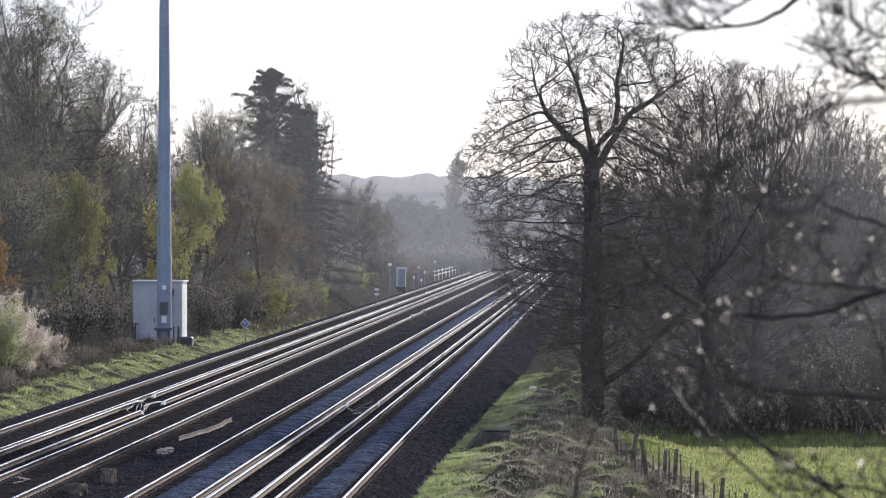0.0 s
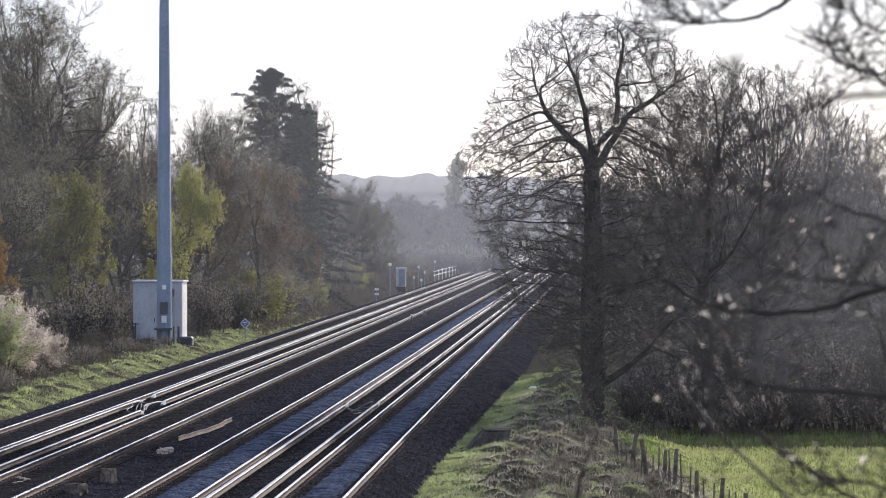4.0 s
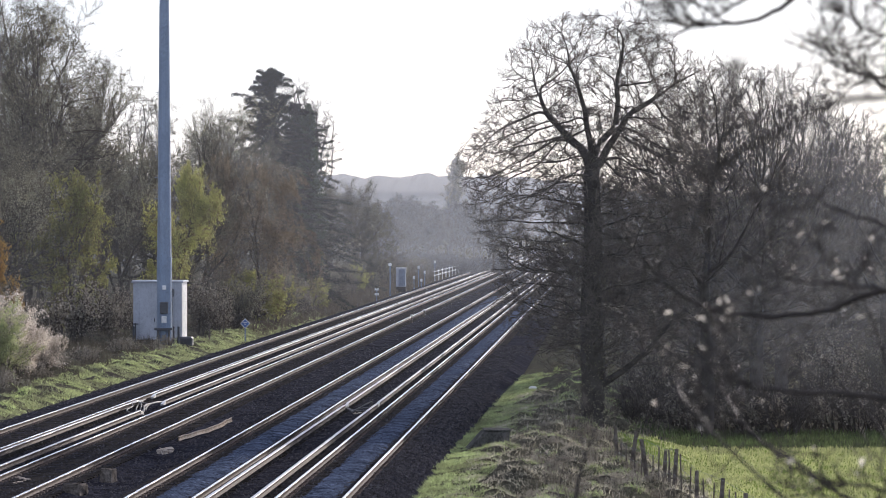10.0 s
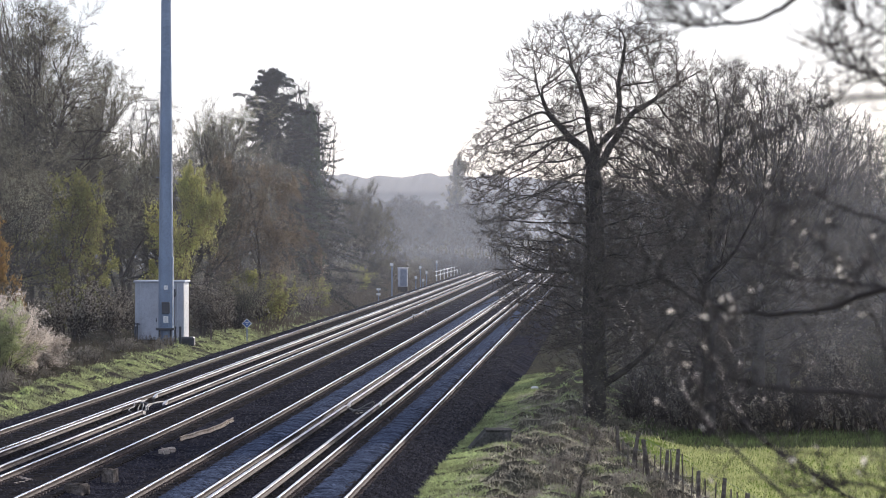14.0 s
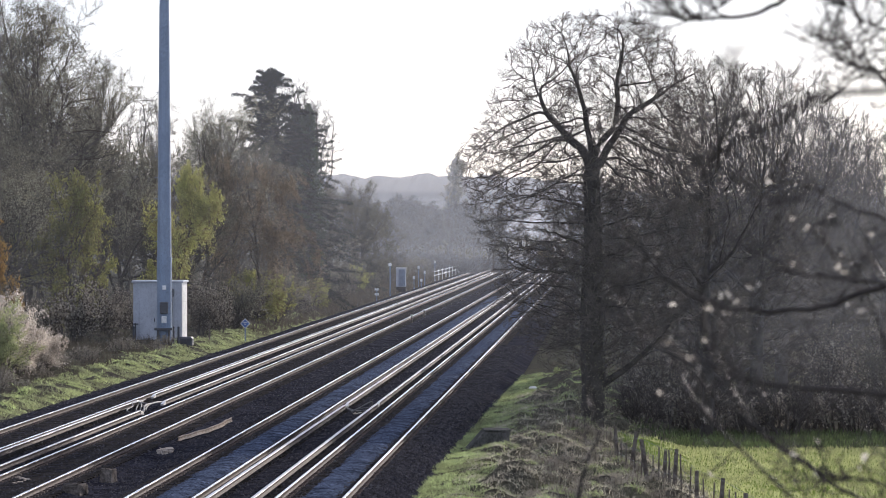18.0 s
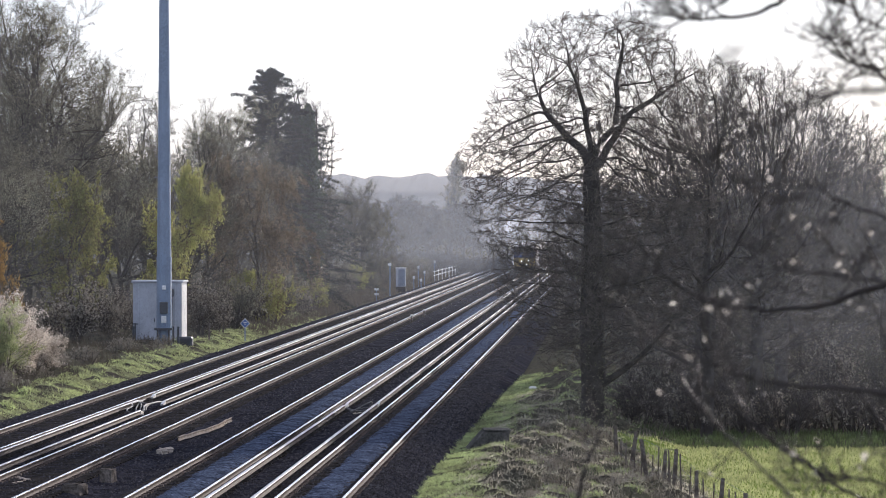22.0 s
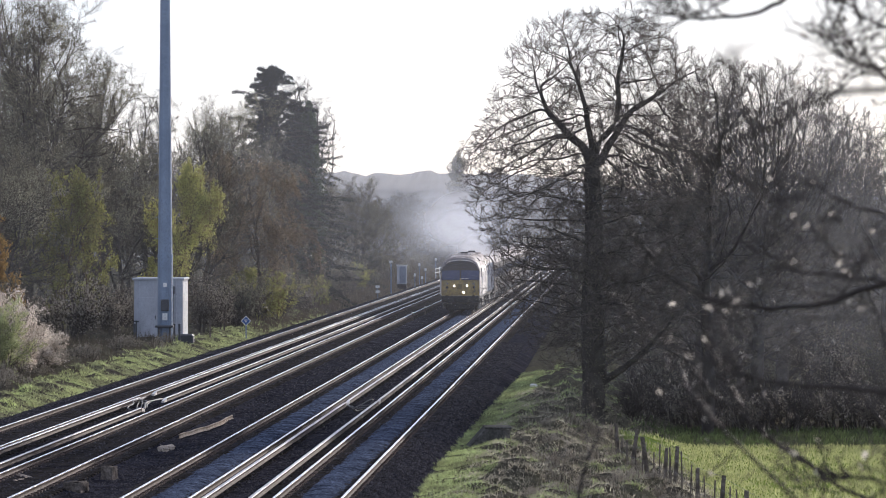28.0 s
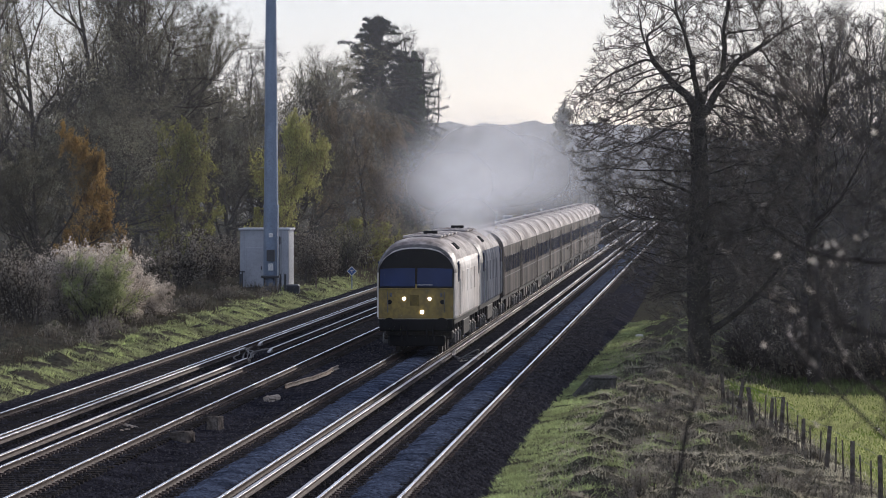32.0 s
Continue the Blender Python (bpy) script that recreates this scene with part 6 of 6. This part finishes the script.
plume = np.random.default_rng(77)


def billow(seed, rings=9, spokes=28):
    """A bulged, uneven sheet of vapour of radius 1 in the plane across the track."""
    g3 = np.random.default_rng(seed)
    rr, aa = np.meshgrid(np.linspace(0.0004, 1, rings), np.linspace(0, 2 * np.pi, spokes, endpoint=False), indexing="ij")
    dep = 0.05 * rr * np.sin(rr * 4 + g3.uniform(0, 6)) * np.cos(aa * 2 + g3.uniform(0, 6)) + 0.1 * (1 - rr ** 2)
    v = np.stack([rr * np.cos(aa), dep, rr * np.sin(aa)], -1).reshape(-1, 3)
    i = np.arange(spokes)
    f = np.concatenate([np.stack([i, (i + 1) % spokes, (i + 1) % spokes + spokes, i + spokes], 1) + spokes * q for q in range(rings - 1)])
    return mesh_of("smoke_puff", v, f, M_SMOKE, True)


# behind the leading cab, across, height of the middle, half width, half height
for k, back in enumerate((30, 66, 125, 215)):
    wide = float(np.interp(back, [24, 80, 170, 260], [2.0, 5.0, 8.5, 12.0])) * plume.uniform(0.85, 1.15)
    high = float(np.interp(back, [24, 80, 170, 260], [1.5, 3.3, 4.9, 6.0])) * plume.uniform(0.85, 1.15)
    x, z = float(np.interp(back, [24, 80, 170, 260], [-10.7, -12.4, -14.2, -14.4])) + plume.normal(0, 0.4), float(np.interp(back, [24, 80, 170, 260], [4.6, 5.6, 6.4, 6.8])) + plume.normal(0, 0.3)
    puff = put("smoke_puff", billow(90 + k))
    puff.scale = (wide, wide, high)
    tagged(puff, "drifting pale grey exhaust smoke above the train", "smoke", "exhaust plume", "stuff")
    PUFFS.append((puff, back, x, z))

# ---- evening haze imitated by added translucent sheets across the line ----
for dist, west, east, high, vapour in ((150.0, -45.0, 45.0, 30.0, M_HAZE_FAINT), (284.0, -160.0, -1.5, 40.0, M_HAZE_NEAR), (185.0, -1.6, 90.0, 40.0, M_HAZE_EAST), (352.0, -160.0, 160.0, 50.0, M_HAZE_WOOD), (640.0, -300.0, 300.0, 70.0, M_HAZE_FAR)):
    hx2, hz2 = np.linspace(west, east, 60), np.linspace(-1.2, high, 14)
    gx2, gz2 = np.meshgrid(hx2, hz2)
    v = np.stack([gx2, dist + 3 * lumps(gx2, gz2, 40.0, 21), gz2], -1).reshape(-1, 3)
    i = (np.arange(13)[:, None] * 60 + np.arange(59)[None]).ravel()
    tagged(put("evening_haze", mesh_of("evening_haze", v, np.stack([i, i + 1, i + 61, i + 60], 1), vapour, True)), "added translucent sheet imitating evening haze over the line", "haze", kind="stuff")

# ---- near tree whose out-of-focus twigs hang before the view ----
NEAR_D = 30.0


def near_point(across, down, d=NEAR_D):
    """A place d metres ahead, fitted to the camera's view: across and down in pixels from the track's vanishing line.
    """
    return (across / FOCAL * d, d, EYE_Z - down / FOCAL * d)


near_tree = tagged(empty("near_tree", 2.9, 30, float(ground_z(2.9, 30)) - 0.1), "near bare tree with dark budding twigs", "tree")
base_z = float(ground_z(2.9, 30)) - 0.1
tp = np.array([[(0.15 * math.sin(z), 0.1 * math.cos(z), z) for z in np.linspace(0, 10.5, 9)]])
put("trunk", mesh_of("near_trunk", *tubes(tp, np.linspace(0.17, 0.05, 9)[None], 10), M_BARK, True), near_tree)
M_NEAR = material("dark_red_brown_twigs", (0.05, 0.038, 0.032), 0.6, second=(0.03, 0.024, 0.02), scale=6.0, spec=0.25)
# pale stuff of flakes that imitate sun glints on the twigs
M_GLINT = material("shiny_glint_flakes", (0.72, 0.66, 0.58), 0.3, second=(0.55, 0.48, 0.4), scale=5.0, spec=0.6, through_light=0.6)
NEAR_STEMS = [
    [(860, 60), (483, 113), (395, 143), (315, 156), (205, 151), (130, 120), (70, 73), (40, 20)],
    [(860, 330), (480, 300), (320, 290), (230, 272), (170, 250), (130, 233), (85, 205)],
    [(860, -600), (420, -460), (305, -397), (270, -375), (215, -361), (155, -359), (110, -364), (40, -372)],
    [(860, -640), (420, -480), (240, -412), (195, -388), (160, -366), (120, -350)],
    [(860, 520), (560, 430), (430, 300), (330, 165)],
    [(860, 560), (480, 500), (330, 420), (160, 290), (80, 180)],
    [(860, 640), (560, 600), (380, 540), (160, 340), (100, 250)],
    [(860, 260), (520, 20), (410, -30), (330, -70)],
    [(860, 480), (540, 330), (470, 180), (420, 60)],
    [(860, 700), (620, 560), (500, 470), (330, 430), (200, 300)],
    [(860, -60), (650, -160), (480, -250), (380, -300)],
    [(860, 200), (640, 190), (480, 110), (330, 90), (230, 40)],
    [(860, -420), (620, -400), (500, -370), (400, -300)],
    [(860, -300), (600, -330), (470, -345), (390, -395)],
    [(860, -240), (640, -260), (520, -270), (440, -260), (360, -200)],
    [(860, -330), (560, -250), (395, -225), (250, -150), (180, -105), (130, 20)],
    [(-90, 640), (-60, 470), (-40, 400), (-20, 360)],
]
NEAR_PARTS = []
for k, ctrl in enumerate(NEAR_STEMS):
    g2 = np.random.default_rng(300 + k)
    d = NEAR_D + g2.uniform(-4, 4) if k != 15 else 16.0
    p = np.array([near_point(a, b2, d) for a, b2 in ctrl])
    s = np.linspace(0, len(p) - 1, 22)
    # smooth line through the control places
    i0 = np.clip(s.astype(int), 0, len(p) - 2)
    f = s - i0
    pm = np.concatenate([2 * p[:1] - p[1:2], p, 2 * p[-1:] - p[-2:-1]])
    a0, a1, a2, a3 = pm[i0], pm[i0 + 1], pm[i0 + 2], pm[i0 + 3]
    f = f[:, None]
    line = 0.5 * (2 * a1 + (a2 - a0) * f + (2 * a0 - 5 * a1 + 4 * a2 - a3) * f ** 2 + (3 * a1 - a0 - 3 * a2 + a3) * f ** 3)
    line += g2.normal(0, 0.006, line.shape)
    thick = (0.02, 0.014, 0.02)[k] if k < 3 else 0.014
    pieces = [tubes(line[None], np.linspace(thick, 0.005, 22)[None], 7)]
    m2 = 18 if k in (3, 10, 12, 13, 14) else 4 if k == 16 else 12
    st = line[g2.integers(4, 22, m2)]
    hd = g2.normal(0, 1, (m2, 3)) * np.array([1, 0.8, 0.8]) + np.array([-0.7, 0, 0.35])
    side = branches(500 + k, 0.34, 0.006, [(4, 45, 0.6, 0.25, 4, 0.2, 0.05), (2, 40, 0.6, 0.3, 3, 0.2, 0.03)], (st, hd, g2.uniform(0.12, 0.5, m2)))
    for q, (pp, rr) in enumerate(side):
        pieces.append(tubes(pp, np.maximum(rr, 0.0022), 5))
    bud = side[-1][0][:, -1]
    v1, f1 = joined(pieces)
    pivot = Vector(line[0])
    v1 = v1 - np.array(pivot)
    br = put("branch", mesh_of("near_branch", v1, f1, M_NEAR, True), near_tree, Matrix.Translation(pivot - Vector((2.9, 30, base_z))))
    tips = np.concatenate([bud, side[-2][0][:, -1], side[-2][0][:, 2], side[0][0][:, 3]])
    bv, bf = flakes(tips - np.array(pivot), 0.003, 0.3, 1.6)
    if k != 16:
        put("foliage", mesh_of("near_buds", bv, bf, M_NEAR), br, None, "small glossy buds")
        # pale flakes added at some tips to make the bright glint spots
        some = tips[g2.random(len(tips)) < (0.008 if k in (2, 3, 15) else 0.09 if k in (4, 5, 6, 8, 9) else 0.04)]
        lv, lf = flakes(some - np.array(pivot), 0.018, 0.3, 1.2)
        put("glint_flakes", mesh_of("near_glints", lv, lf, M_GLINT), br, None, "pale flakes standing in for sun glints")
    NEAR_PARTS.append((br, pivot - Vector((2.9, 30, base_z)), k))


# ---- birds crossing the sky ----
def bird(label):
    """A dark bird that heads for -x, its wings hinged at the body."""
    b = tagged(empty("bird"), label, "bird", "birds crossing the line")
    rings = []
    for x, r, z in ((-0.2, 0.006, 0.0), (-0.15, 0.028, 0.005), (-0.05, 0.05, 0.0), (0.06, 0.042, 0.0), (0.15, 0.02, 0.005), (0.24, 0.03, 0.008)):
        rings.append([(x, r * math.cos(a), z + (0.8 if x < 0.2 else 0.25) * r * math.sin(a)) for a in np.linspace(0, 6.283, 10, endpoint=False)])
    part("body", loft(rings), M_BLACK, b, "", smooth=True)
    made = []
    for side in (-1, 1):
        rim = [(-0.07, 0), (-0.09, 0.16), (-0.03, 0.34), (0.04, 0.42), (0.05, 0.2), (0.06, 0)]
        made.append(part("wing", loft([[(x, side * y, z) for x, y in rim] for z in (-0.006, 0.006)]), M_BLACK, b, "", Matrix.Translation((0, side * 0.03, 0.02))))
    return b, made


# where each is at its time, and how far it goes in a second
FLIGHTS = [(bird("small dark bird flying past"), 7.6, (-16.9, 600.0, 17.8), (-15.0, 0.0, 0.05)),
           (bird("small dark bird flying in a pair"), 19.3, (-19.9, 600.0, 15.7), (-12.4, 0.0, -1.1)),
           (bird("small dark bird flying in a pair"), 19.3, (-20.3, 600.0, 15.1), (-12.5, 0.0, -1.1))]


# ---- what moves ----
def train_front(t):
    """Distance of the leading cab at t seconds."""
    return 183.9 + 45.0 * (32.0 - t)


def motions():
    steps = [0.0, 4.0, 8.0, 12.0, 16.0, 20.0, 22.0, 24.0, 26.0, 28.0, 29.0, 30.0, 31.0, 32.0]
    for ob, back in VEHICLES:
        walk(ob, [(t, pose(TRACKS["track_train"], train_front(t) + back, 0)) for t in steps])
    for ob, back, x, z in PUFFS:
        walk(ob, [(t, pose(x + 0.03 * (t - 32) * (back / 100), train_front(t) + back, z, 0, 0, 0)) for t in steps])
    for q, ((b, wings), t0, p0, v) in enumerate(FLIGHTS):
        walk(b, [(t, pose(p0[0] + v[0] * (t - t0), p0[1], p0[2] + v[2] * (t - t0))) for t in (0.0, 8.0, 16.0, 24.0, 32.0)])
        for side, wing in zip((-1, 1), wings):
            walk(wing, [(0.2 * k, pose(0, side * 0.03, 0.02, side * (12 + 26 * (-1) ** (k + q)))) for k in range(161)])
    sway = [
        (0.0, 14), (0.5, 4), (1.0, 10), (1.5, -4), (2.0, 6), (2.5, 12), (3.0, 0), (3.5, 8), (4.5, -2), (5.5, 14), (6.0, -18), (6.5, 2), (7.0, -10),
        (7.5, 10), (8.0, -4), (8.5, 5), (9.0, 0), (9.5, 14), (10.0, 10), (10.5, 6), (11.0, 2), (11.5, 3), (12.0, 6), (12.5, 2), (13.0, 6), (13.5,
        -2), (14.0, 6), (14.5, -9), (15.5, 2), (16.5, -1), (17.0, 3), (17.5, -3), (18.0, -4), (18.5, 2), (19.0, 3), (19.5, -9), (20.0, 2), (20.5,
        -9), (21.0, 7), (21.5, -7), (22.0, -7), (22.5, -6), (23.0, -4), (23.5, -5), (24.0, -1), (24.5, -3), (25.0, 3), (25.5, 5), (26.5, 0), (27.5,
        8), (28.0, -3), (28.5, -3), (29.0, -7), (29.5, -4), (30.0, 7), (30.5, -10), (31.0, -2), (31.5, -8), (32.0, 2)]
    for ob, at0, k in NEAR_PARTS:
        rows = []
        for t, lift in sway:
            a = -0.075 * lift * (0.8 + 0.05 * k) + 0.12 * math.sin(t * 2.3 + k * 1.9)
            b = 0.25 * math.sin(t * 1.7 + k * 1.3)
            rows.append((t, Matrix.Translation(at0) @ pose(0, 0, 0, 0.3 * b, a, 0.5 * b)))
        walk(ob, rows)


motions()
